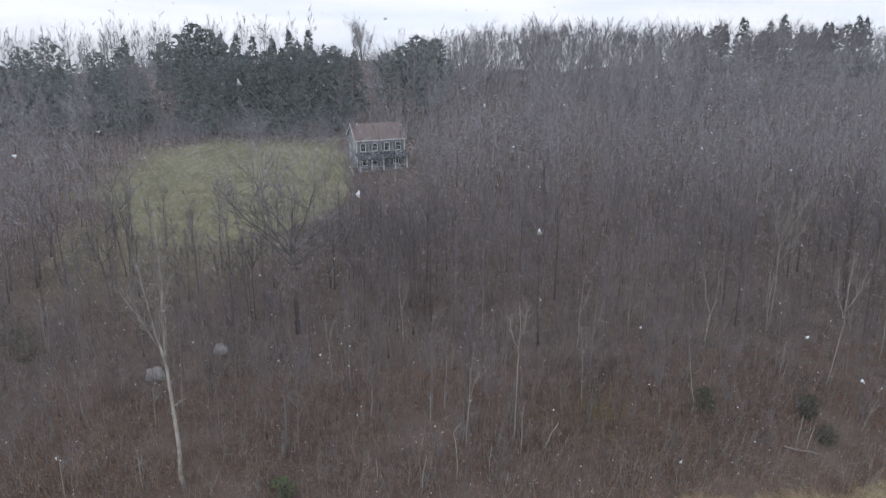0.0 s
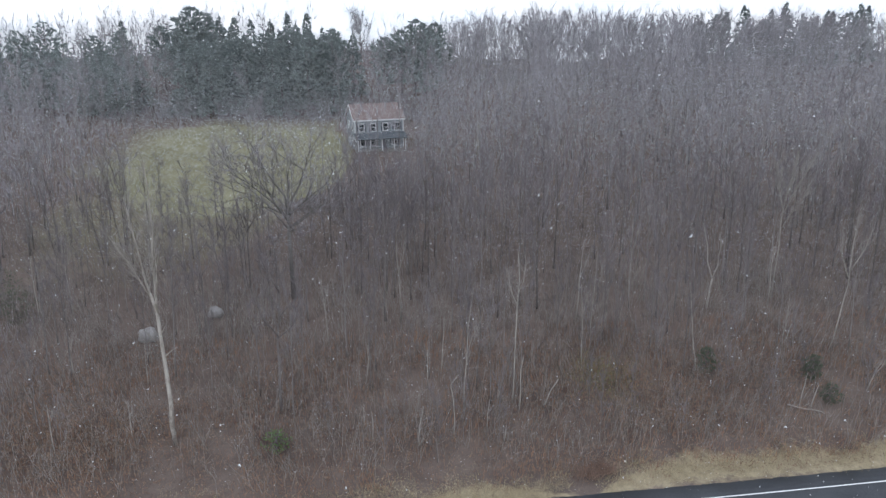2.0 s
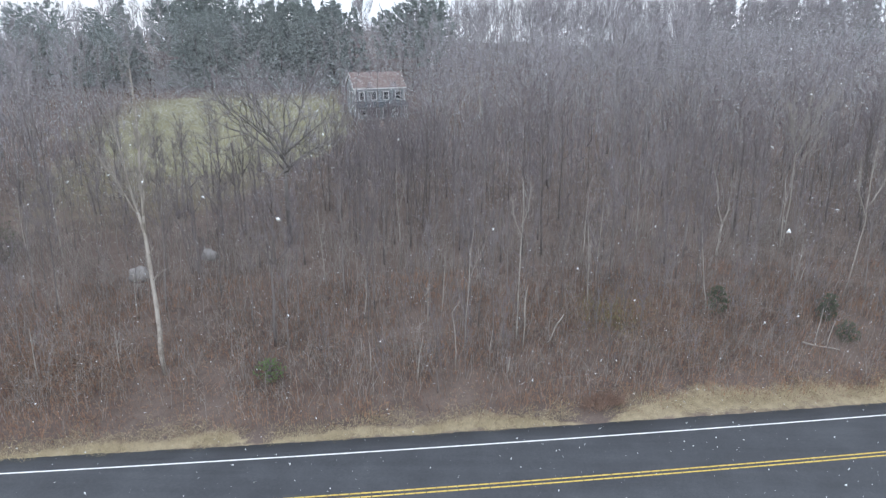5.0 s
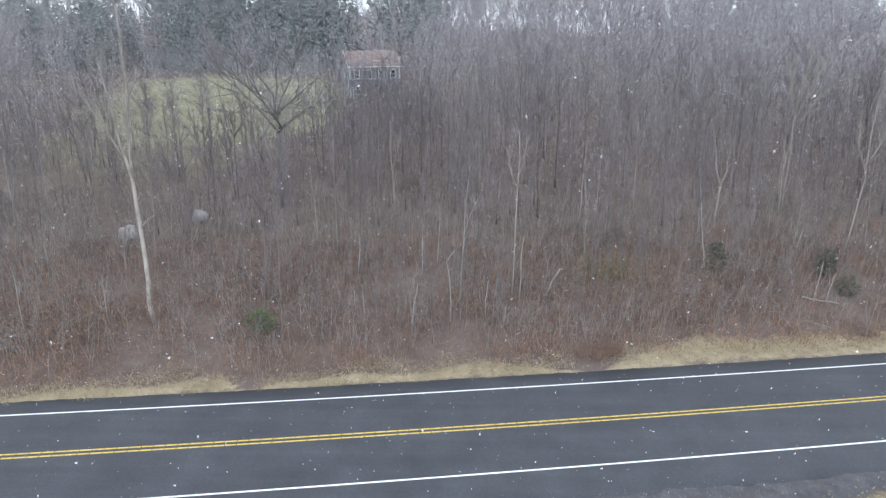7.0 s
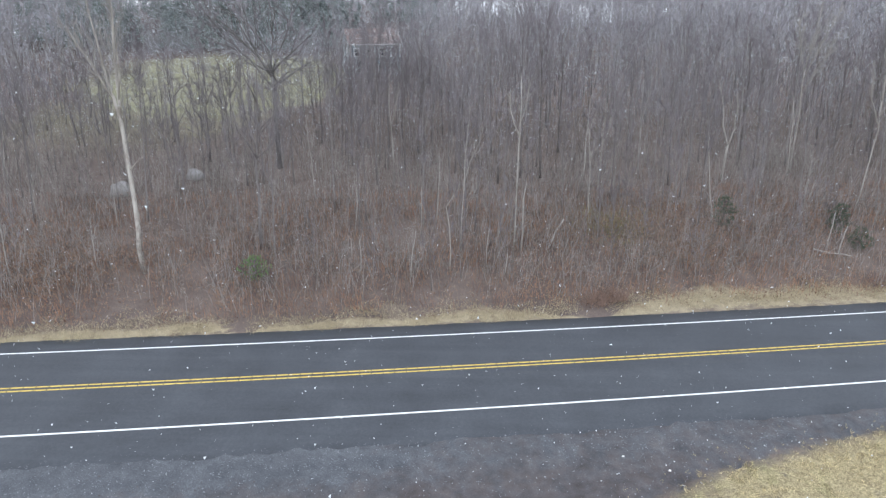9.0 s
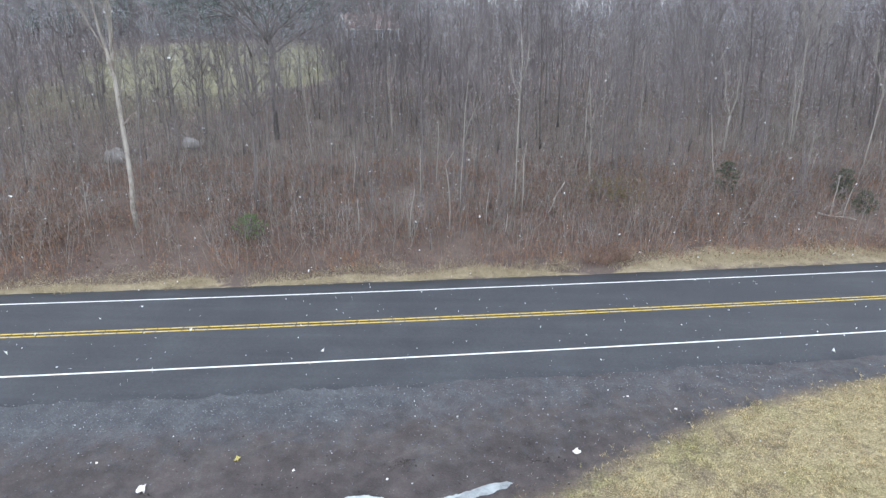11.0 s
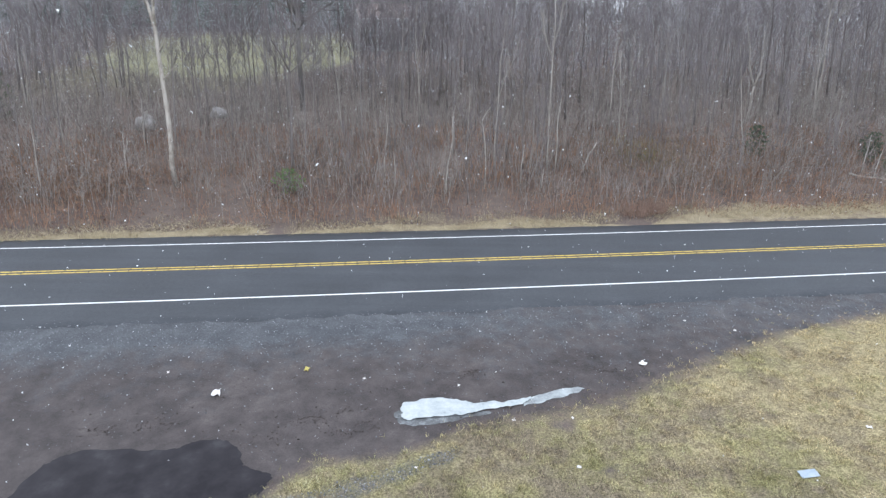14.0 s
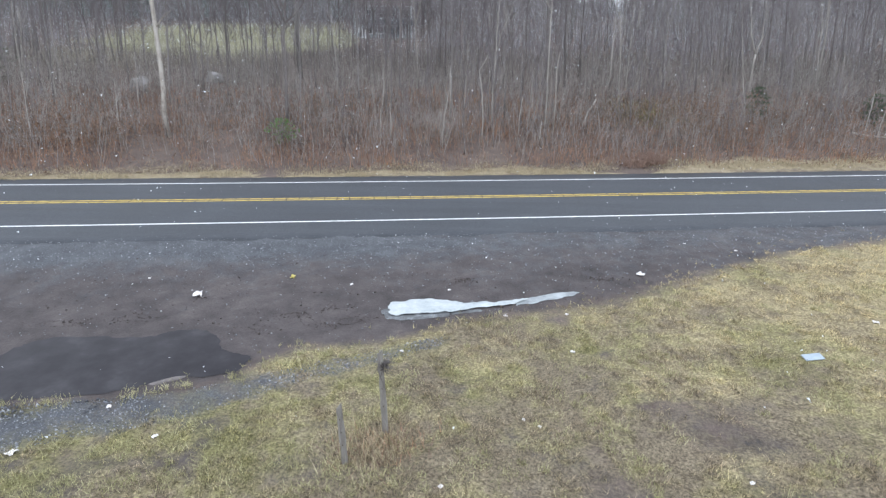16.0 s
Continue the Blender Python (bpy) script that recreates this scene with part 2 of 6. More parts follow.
def asphalt_material():
    m, nt, bsdf = blank("asphalt")
    pos = nt.nodes.new("ShaderNodeNewGeometry").outputs["Position"]
    mp = nt.nodes.new("ShaderNodeMapping")
    mp.inputs["Rotation"].default_value = (0, 0, -0.1273)
    mp.inputs["Scale"].default_value = (0.05, 1.1, 1.0)
    nt.links.new(pos, mp.inputs["Vector"])
    streak = noise_node(nt, mp.outputs["Vector"], 1.0, 4)
    patch = noise_node(nt, pos, 0.35, 5)
    grain = noise_node(nt, pos, 60, 3, 0.8)
    f = math_node(nt, "ADD", math_node(nt, "MULTIPLY", streak.outputs["Fac"], 0.28), math_node(nt, "MULTIPLY", patch.outputs["Fac"], 0.52))
    speck = noise_node(nt, pos, 7, 4, 0.8)
    f = math_node(nt, "MULTIPLY_ADD", speck.outputs["Fac"], 0.4, math_node(nt, "ADD", f, -0.2))
    f = math_node(nt, "MULTIPLY_ADD", grain.outputs["Fac"], 0.25, f)
    r = ramp_node(nt, [(0.32, (0.030, 0.033, 0.039)), (0.5, (0.052, 0.056, 0.065)), (0.62, (0.068, 0.073, 0.083)), (0.82, (0.11, 0.116, 0.128))])
    nt.links.new(f, r.inputs["Fac"])
    nt.links.new(r.outputs["Color"], bsdf.inputs["Base Color"])
    wet = math_node(nt, "MULTIPLY_ADD", patch.outputs["Fac"], 0.35, 0.42)
    nt.links.new(wet, bsdf.inputs["Roughness"])
    bsdf.inputs["Specular IOR Level"].default_value = 0.35
    bump_to(nt, bsdf, grain.outputs["Fac"], 0.4, 0.01)
    return m


ASPHALT = asphalt_material()


def lawn_tone(nt, pos):
    """Winter lawn: greener by the lay-by, straw-coloured further off, with worn brown patches."""
    sep = nt.nodes.new("ShaderNodeSeparateXYZ")
    nt.links.new(pos, sep.inputs[0])
    big = noise_node(nt, pos, 0.32, 4, 0.6)
    small = noise_node(nt, pos, 1.7, 4, 0.7)
    worn = noise_node(nt, pos, 0.55, 5, 0.7)
    dry = math_node(nt, "MULTIPLY_ADD", sep.outputs["X"], 0.028, math_node(nt, "MULTIPLY_ADD", big.outputs["Fac"], 2.2, -0.85))
    dry = math_node(nt, "MULTIPLY_ADD", small.outputs["Fac"], 0.9, math_node(nt, "ADD", dry, -0.3))
    r1 = ramp_node(nt, [(0.1, (0.29, 0.275, 0.138)), (0.4, (0.405, 0.37, 0.208)), (0.75, (0.50, 0.43, 0.265))])
    nt.links.new(dry, r1.inputs["Fac"])
    patch = math_node(nt, "MULTIPLY_ADD", small.outputs["Fac"], 0.5, worn.outputs["Fac"])
    close = nt.nodes.new("ShaderNodeMapRange")
    close.inputs["From Min"].default_value, close.inputs["From Max"].default_value = 12.0, 5.0
    close.inputs["To Max"].default_value = 0.12
    nt.links.new(sep.outputs["Y"], close.inputs["Value"])
    patch = math_node(nt, "ADD", patch, close.outputs["Result"])
    patch = math_node(nt, "MULTIPLY_ADD", math_node(nt, "ABSOLUTE", math_node(nt, "ADD", sep.outputs["X"], -1.5)), -0.014, math_node(nt, "ADD", patch, 0.04))
    r2 = ramp_node(nt, [(0.64, (0, 0, 0)), (0.86, (0.9, 0.9, 0.9))])
    nt.links.new(patch, r2.inputs["Fac"])
    tone = mix_node(nt, r2.outputs["Color"], r1.outputs["Color"], (0.27, 0.228, 0.175))
    # light tuft tops and shaded gaps, put into the colour by noise
    clump = noise_node(nt, pos, 3.0, 3, 0.65)
    r3 = ramp_node(nt, [(0.36, (0.86, 0.84, 0.83)), (0.5, (1.01, 1.0, 0.99)), (0.63, (1.16, 1.16, 1.15))])
    nt.links.new(clump.outputs["Fac"], r3.inputs["Fac"])
    return mix_node(nt, 1.0, tone, r3.outputs["Color"], "MULTIPLY")


def blade_material():
    m, nt, bsdf = blank("grass_blades")
    geo = nt.nodes.new("ShaderNodeNewGeometry")
    vary = ramp_node(nt, [(0.0, (0.2, 0.19, 0.18)), (0.4, (0.85, 0.85, 0.85)), (0.8, (1.4, 1.36, 1.28)), (1.0, (1.95, 1.85, 1.7))])
    nt.links.new(geo.outputs["Random Per Island"], vary.inputs["Fac"])
    nt.links.new(mix_node(nt, 1.0, lawn_tone(nt, geo.outputs["Position"]), vary.outputs["Color"], "MULTIPLY"), bsdf.inputs["Base Color"])
    bsdf.inputs["Roughness"].default_value = 0.9
    bsdf.inputs["Specular IOR Level"].default_value = 0.1
    return m


BLADES = blade_material()


def ground_material():
    """Lawn, mud and gravel, verge, leaf litter and field, each by its own layer of the ground mesh with ragged edges."""
    m, nt, bsdf = blank("ground_cover")
    pos = nt.nodes.new("ShaderNodeNewGeometry").outputs["Position"]
    ragged = noise_node(nt, pos, 1.3, 6, 0.7)
    coarse = noise_node(nt, pos, 0.22, 5)
    mid = noise_node(nt, pos, 1.1, 5, 0.7)
    fine = noise_node(nt, pos, 16, 4, 0.75)
    grit = noise_node(nt, pos, 45, 3, 0.8)

    def layer(name, crisp=5.0):
        a = nt.nodes.new("ShaderNodeAttribute")
        a.attribute_name = name
        v = math_node(nt, "MULTIPLY_ADD", ragged.outputs["Fac"], 1.5, math_node(nt, "ADD", a.outputs["Fac"], -1.25))
        return math_node(nt, "MULTIPLY_ADD", v, crisp, 0.5)

    def tones(stops, weights):
        f = 0.0
        for n, w in weights:
            f = math_node(nt, "MULTIPLY_ADD", n.outputs["Fac"], w, f)
        r = ramp_node(nt, stops)
        nt.links.new(f, r.inputs["Fac"])
        return r.outputs["Color"]

    def clamp(v):
        c = nt.nodes.new("ShaderNodeClamp")
        nt.links.new(v, c.inputs["Value"])
        return c.outputs[0]

    litter = tones([(0.36, (0.074, 0.057, 0.049)), (0.5, (0.14, 0.11, 0.096)), (0.64, (0.205, 0.162, 0.14))], [(coarse, 0.25), (mid, 0.3), (fine, 0.45)])
    # dark soil and the shade between blades, both put into the lawn's colour
    dapple = ramp_node(nt, [(0.40, (0.27, 0.255, 0.235)), (0.5, (0.60, 0.59, 0.57)), (0.6, (1.02, 1.0, 0.94))])
    nt.links.new(math_node(nt, "MULTIPLY_ADD", fine.outputs["Fac"], 0.7, math_node(nt, "MULTIPLY", grit.outputs["Fac"], 0.3)), dapple.inputs["Fac"])
    lawn = mix_node(nt, 1.0, lawn_tone(nt, pos), dapple.outputs["Color"], "MULTIPLY")
    verge = tones([(0.36, (0.18, 0.14, 0.095)), (0.5, (0.31, 0.26, 0.175)), (0.64, (0.43, 0.365, 0.25))], [(mid, 0.5), (fine, 0.5)])
    field = tones([(0.36, (0.157, 0.149, 0.094)), (0.5, (0.203, 0.192, 0.121)), (0.64, (0.254, 0.24, 0.154))], [(coarse, 0.7), (fine, 0.3)])
    mud = tones([(0.36, (0.039, 0.034, 0.034)), (0.48, (0.076, 0.065, 0.065)), (0.56, (0.107, 0.092, 0.09)), (0.66, (0.177, 0.154, 0.146))], [(coarse, 0.25), (mid, 0.42), (fine, 0.18), (grit, 0.15)])
    gravel = tones([(0.38, (0.045, 0.047, 0.053)), (0.48, (0.083, 0.087, 0.097)), (0.56, (0.125, 0.13, 0.142)), (0.66, (0.26, 0.268, 0.28))], [(mid, 0.3), (fine, 0.3), (grit, 0.4)])
    col = litter
    for name, tone in (("field", field), ("verge", verge), ("lawn", lawn), ("mud", mud), ("gravel", gravel)):
        col = mix_node(nt, clamp(layer(name, 1.6 if name in ("gravel", "field") else 2.2)), col, tone)
    nt.links.new(col, bsdf.inputs["Base Color"])
    wet = nt.nodes.new("ShaderNodeAttribute")
    wet.attribute_name = "mud"
    nt.links.new(math_node(nt, "MULTIPLY_ADD", wet.outputs["Fac"], -0.3, 0.95), bsdf.inputs["Roughness"])
    bsdf.inputs["Specular IOR Level"].default_value = 0.2
    bump_to(nt, bsdf, math_node(nt, "MULTIPLY_ADD", fine.outputs["Fac"], 0.7, math_node(nt, "MULTIPLY", grit.outputs["Fac"], 0.3)), 0.6, 0.05)
    return m


GROUND = ground_material()


def water_material():
    m, nt, bsdf = blank("puddle_water")
    pos = nt.nodes.new("ShaderNodeNewGeometry").outputs["Position"]
    n = noise_node(nt, pos, 1.2, 4)
    # paler blotches imitate reflections, painted into the water's colour
    r = ramp_node(nt, [(0.35, (0.017, 0.015, 0.019)), (0.55, (0.03, 0.027, 0.032)), (0.7, (0.05, 0.047, 0.052))])
    nt.links.new(n.outputs["Fac"], r.inputs["Fac"])
    nt.links.new(r.outputs["Color"], bsdf.inputs["Base Color"])
    bsdf.inputs["Roughness"].default_value = 0.3
    bsdf.inputs["Specular IOR Level"].default_value = 0.24
    bsdf.inputs["IOR"].default_value = 1.33
    bump_to(nt, bsdf, noise_node(nt, pos, 14, 3).outputs["Fac"], 0.05, 0.01)
    return m


WATER = water_material()


def ice_material(name, tones):
    m, nt, bsdf = blank(name)
    pos = nt.nodes.new("ShaderNodeNewGeometry").outputs["Position"]
    n = noise_node(nt, pos, 1.6, 5, 0.7)
    g = noise_node(nt, pos, 30, 3)
    f = math_node(nt, "MULTIPLY_ADD", g.outputs["Fac"], 0.25, n.outputs["Fac"])
    r = ramp_node(nt, tones)
    nt.links.new(f, r.inputs["Fac"])
    nt.links.new(r.outputs["Color"], bsdf.inputs["Base Color"])
    bsdf.inputs["Roughness"].default_value = 0.55
    bump_to(nt, bsdf, g.outputs["Fac"], 0.2, 0.02)
    return m


ICE = ice_material("old_snow", [(0.42, (0.26, 0.29, 0.31)), (0.55, (0.40, 0.44, 0.455)), (0.75, (0.54, 0.57, 0.575))])
ICE_TAIL = ice_material("thin_white_ice", [(0.42, (0.12, 0.12, 0.125)), (0.56, (0.26, 0.28, 0.29)), (0.75, (0.42, 0.455, 0.47))])
ICE_GREY = ice_material("thin_grey_ice", [(0.45, (0.06, 0.058, 0.06)), (0.62, (0.11, 0.115, 0.12)), (0.8, (0.30, 0.325, 0.34))])


# ---- mesh helpers ----
def raw_mesh(name, verts, faces, material, smooth=False):
    """A mesh from arrays of corners and of faces that all have the same number of corners."""
    verts, faces = np.asarray(verts, dtype=np.float32), np.asarray(faces, dtype=np.int32)
    me = bpy.data.meshes.new(name)
    me.vertices.add(len(verts))
    me.vertices.foreach_set("co", verts.ravel())
    me.loops.add(faces.size)
    me.loops.foreach_set("vertex_index", faces.ravel())
    me.polygons.add(len(faces))
    me.polygons.foreach_set("loop_start", np.arange(0, faces.size, faces.shape[1], dtype=np.int32))
    if smooth:
        me.polygons.foreach_set("use_smooth", np.ones(len(faces), dtype=bool))
    me.update(calc_edges=True)
    me.materials.append(material)
    return me


class Geo:
    """Triangles gathered piece by piece."""

    def __init__(self):
        self.v, self.f, self.n = [], [], 0

    def add(self, v, f):
        self.v.append(v)
        self.f.append(np.asarray(f) + self.n)
        self.n += len(v)

    def arrays(self):
        return np.concatenate(self.v), np.concatenate(self.f)

    def mesh(self, name, material, smooth=False):
        return raw_mesh(name, *self.arrays(), material, smooth)


def tube(geo, pts, radii, sides=5):
    """A tapering limb along a line of points, closed at both ends."""
    pts, radii = np.asarray(pts, float), np.asarray(radii, float)
    k = len(pts)
    along = np.gradient(pts, axis=0)
    along /= np.linalg.norm(along, axis=1, keepdims=True) + 1e-9
    ref = np.where(np.abs(along[:, :1]) > 0.9, [[0, 1.0, 0]], [[1.0, 0, 0]])
    a = np.cross(along, ref)
    a /= np.linalg.norm(a, axis=1, keepdims=True) + 1e-9
    b = np.cross(along, a)
    ang = np.arange(sides) * 2 * np.pi / sides
    ring = a[:, None] * np.cos(ang)[None, :, None] + b[:, None] * np.sin(ang)[None, :, None]
    v = (pts[:, None] + ring * radii[:, None, None]).reshape(-1, 3)
    v = np.concatenate([v, pts[:1], pts[-1:]])
    f = []
    for i in range(k - 1):
        for j in range(sides):
            p, q = i * sides + j, i * sides + (j + 1) % sides
            f += [(p, q, q + sides), (p, q + sides, p + sides)]
    for j in range(sides):
        f.append(((j + 1) % sides, j, k * sides))
        f.append(((k - 1) * sides + j, (k - 1) * sides + (j + 1) % sides, k * sides + 1))
    geo.add(v, f)


def cones(geo, start, end, radius, faces=3):
    """Many three-sided pointed twigs at once."""
    start, end = np.asarray(start, float), np.asarray(end, float)
    n = len(start)
    if n == 0:
        return
    d = end - start
    d /= np.linalg.norm(d, axis=1, keepdims=True) + 1e-9
    ref = np.where(np.abs(d[:, 2:]) > 0.9, [[1.0, 0, 0]], [[0, 0, 1.0]])
    a = np.cross(d, ref)
    a /= np.linalg.norm(a, axis=1, keepdims=True) + 1e-9
    b = np.cross(d, a)
    r = np.broadcast_to(np.asarray(radius, float), (n,))[:, None]
    v = np.stack([start + a * r, start + (-0.5 * a + 0.866 * b) * r, start + (-0.5 * a - 0.866 * b) * r, end], 1).reshape(-1, 3)
    i = np.arange(n)[:, None] * 4
    f = np.concatenate([i + [0, 1, 3], i + [1, 2, 3], i + [2, 0, 3]][:faces])
    geo.add(v, f)


def blades(geo, base, tip, width):
    """Many flat pointed grass blades or leaf slivers at once, each a narrow triangle."""
    base, tip = np.asarray(base, float), np.asarray(tip, float)
    n = len(base)
    d = tip - base
    side = np.stack([-d[:, 1], d[:, 0], np.zeros(n)], 1) + np.random.normal(0, 0.02, (n, 3))
    side /= np.linalg.norm(side, axis=1, keepdims=True) + 1e-9
    w = np.broadcast_to(np.asarray(width, float), (n,))[:, None] * 0.5
    v = np.stack([base - side * w, base + side * w, tip], 1).reshape(-1, 3)
    i = np.arange(n)[:, None] * 3
    geo.add(v, i + [0, 1, 2])


def part(name, me, parent, label=""):
    ob = new(name, me)
    ob.parent = parent
    return tagged(ob, label)


def from_bm(name, bm, material, smooth=False):
    me = bpy.data.meshes.new(name)
    bm.to_mesh(me)
    bm.free()
    if smooth:
        me.polygons.foreach_set("use_smooth", np.ones(len(me.polygons), dtype=bool))
    me.materials.append(material)
    return me


def box_bm(size, centre=(0, 0, 0), bevel=0.0):
    bm = bmesh.new()
    bmesh.ops.create_cube(bm, size=1.0, matrix=Matrix.Translation(centre) @ Matrix.Diagonal((*size, 1)))
    if bevel:
        bmesh.ops.bevel(bm, geom=bm.edges[:], offset=bevel, segments=1, affect="EDGES")
    return bm


def box(name, size, centre, material, parent, bevel=0.0, label=""):
    return part(name, from_bm(name, box_bm(size, centre, bevel), material), parent, label)


# ---- the lie of the land ----
ROAD_SLOPE, ROAD_GRADE = 0.128, -0.016


def bend(x):
    """A very slight bend towards the hill at both ends, shaped to fit the camera's view."""
    return 3.2e-4 * np.clip(x, -60, 60) ** 2 - 0.08


def far_line(x):
    return 31.05 + ROAD_SLOPE * x + bend(x)


def near_line(x):
    return 23.6 + ROAD_SLOPE * x + bend(x)


def road_height(x):
    return -0.33 + ROAD_GRADE * np.clip(x, -60, 60)


def land(x, y):
    """Height of the ground: a level lay-by and lawn, the road falling gently, then the wooded hill."""
    x, y = np.asarray(x, float), np.asarray(y, float)
    s = y - (32.6 + ROAD_SLOPE * x)
    hill = np.interp(s, [0, 3, 7, 24, 55, 80, 98, 120, 160, 200, 240, 330, 500, 1200, 4000], [0, 0.3, 1.2, 3.2, 4.2, 5.1, 6.3, 8.8, 14.2, 18.5, 19.0, 11, -10, -90, -95])
    near = np.clip((y - ROAD_SLOPE * x - 15.0) / 6.0, 0, 1)
    hill = hill + np.clip((s - 110) / 60, 0, 1) * (s < 400) * (2.4 * np.sin(0.031 * x + 0.5 + 0.01 * y) + 1.4 * np.sin(0.083 * x + 0.02 * y) + 0.6 * np.sin(0.21 * x))
    return (-0.3 * (1 - near) + road_height(x) * near) + hill


def bumps(x, y):
    return 0.10 * np.sin(0.9 * x + 1.3 * np.sin(0.5 * y)) * np.sin(0.8 * y + 0.7) + 0.05 * np.sin(2.3 * x - 1.1 * y)


FIELD = [(-55, 96), (-47, 87), (-38, 83), (-30, 84), (-24, 91), (-20, 97), (-18, 106), (-18, 120), (-20, 134), (-26, 141.5), (-34, 142.5), (-51, 142), (-62.5, 138), (-68, 133.5), (-70, 128), (-68, 121), (-63, 108)]
YARD = [(-24, 91), (-13, 96), (-6, 102), (-4, 118), (-8, 136), (-26, 141), (-18, 120)]
GLADE = [(-60, 96), (-55, 76), (-47, 58), (-40, 51), (-33, 55), (-28, 64), (-25, 76), (-22, 90), (-32, 86), (-47, 89)]
MUD = [(-40, 4), (-18, 6.5), (-11.6, 8.7), (-8.0, 9.3), (-6.8, 9.7), (-6.2, 10.8), (-5.4, 11.6), (-4.0, 11.6), (-2.5, 12.3), (-1.2, 13.1), (0.5, 13.8), (2.3, 14.1), (4.2, 14.7),
       (7.9, 17.2), (12.3, 19.6), (17, 21.3), (30, 25.4), (60, 30), (60, 36), (-40, 24)]
STREAK = [(-18, 7.2), (-14, 8.6), (-11.0, 8.75), (-8.3, 9.3), (-5.9, 10.2), (-3.2, 11.4), (-1.3, 12.25), (-1.6, 11.5), (-4.2, 10.2), (-7.2, 8.4), (-10.2, 7.2), (-14, 6.4), (-18, 5.2)]


def inside(poly, x, y):
    """Which of the points lie in a polygon."""
    x, y = np.asarray(x, float), np.asarray(y, float)
    hit = np.zeros(np.broadcast(x, y).shape, bool)
    for (ax, ay), (bx, by) in zip(poly, poly[1:] + poly[:1]):
        cross = (ay > y) != (by > y)
        hit ^= cross & (x < (bx - ax) * (y - ay) / (by - ay + 1e-12) + ax)
    return hit


def soft(mask, steps=2):
    """A mask with its edge spread over a few cells."""
    m = mask.astype(float)
    for _ in range(steps):
        p = np.pad(m, 1, mode="edge")
        m = (p[1:-1, 1:-1] * 2 + p[:-2, 1:-1] + p[2:, 1:-1] + p[1:-1, :-2] + p[1:-1, 2:]) / 6
    return m


def mud_drop(x, y):
    """How far the lay-by lies below the lawn: most at the puddle, least by the asphalt."""
    return 0.05 - 0.035 * np.clip((np.asarray(y, float) - ROAD_SLOPE * np.asarray(x, float) - 15.5) / 3, 0, 1)


WORN = [(1.9, 13.3, 0.5, 1.0), (2.8, 11.2, 0.4, 0.9), (-0.2, 11.3, 0.4, 0.8), (4.3, 8.3, 1.2, 0.66), (3.3, 8.9, 0.7, 0.6), (5.2, 7.4, 0.9, 0.62), (1.2, 7.0, 0.9, 0.6), (-5.0, 12.0, 0.7, 0.6), (1.7, 6.0, 0.8, 0.7), (-9.0, 7.0, 0.6, 0.6), (-5.5, 8.0, 0.7, 0.55), (-1.2, 9.6, 0.5, 0.6), (6.8, 9.2, 0.5, 0.6), (6.0, 12.85, 0.4, 0.3), (7.0, 12.95, 0.4, 0.35), (8.1, 13.05, 0.45, 0.4), (9.2, 13.2, 0.45, 0.4), (10.4, 13.35, 0.4, 0.35)]


def patchy(x, y, cell, seed):
    """Smooth random values from 0 to 1 over the ground, in cells of that size."""
    table = np.random.default_rng(seed).uniform(0, 1, (64, 64))
    u, v = np.asarray(x) / cell, np.asarray(y) / cell
    i, j = np.floor(u).astype(int), np.floor(v).astype(int)
    u, v = u - i, v - j
    u, v = u * u * (3 - 2 * u), v * v * (3 - 2 * v)
    pick = lambda a, b: table[a % 64, b % 64]
    return (pick(i, j) * (1 - u) + pick(i + 1, j) * u) * (1 - v) + (pick(i, j + 1) * (1 - u) + pick(i + 1, j + 1) * u) * v


def thin(x, y):
    """How thin the lawn has grown: bare earth shows between the tufts by the old fence."""
    a = 0.6 * patchy(x, y, 1.1, 3) + 0.4 * patchy(x, y, 0.5, 8)
    near = np.clip((12.0 - y) / 3, 0, 1) * np.clip((9.0 - x) / 4, 0, 1) * np.clip((x + 30) / 10, 0, 1)
    return np.clip((0.50 - a) * 5, 0, 1) * near * (y > 0)


def worn(x, y):
    """Bare spots of the lawn, 0 to 1."""
    return np.clip(sum(w * np.exp(-((x - px) ** 2 + 1.6 * (y - py) ** 2) / (r * r)) for px, py, r, w in WORN), 0, 1)


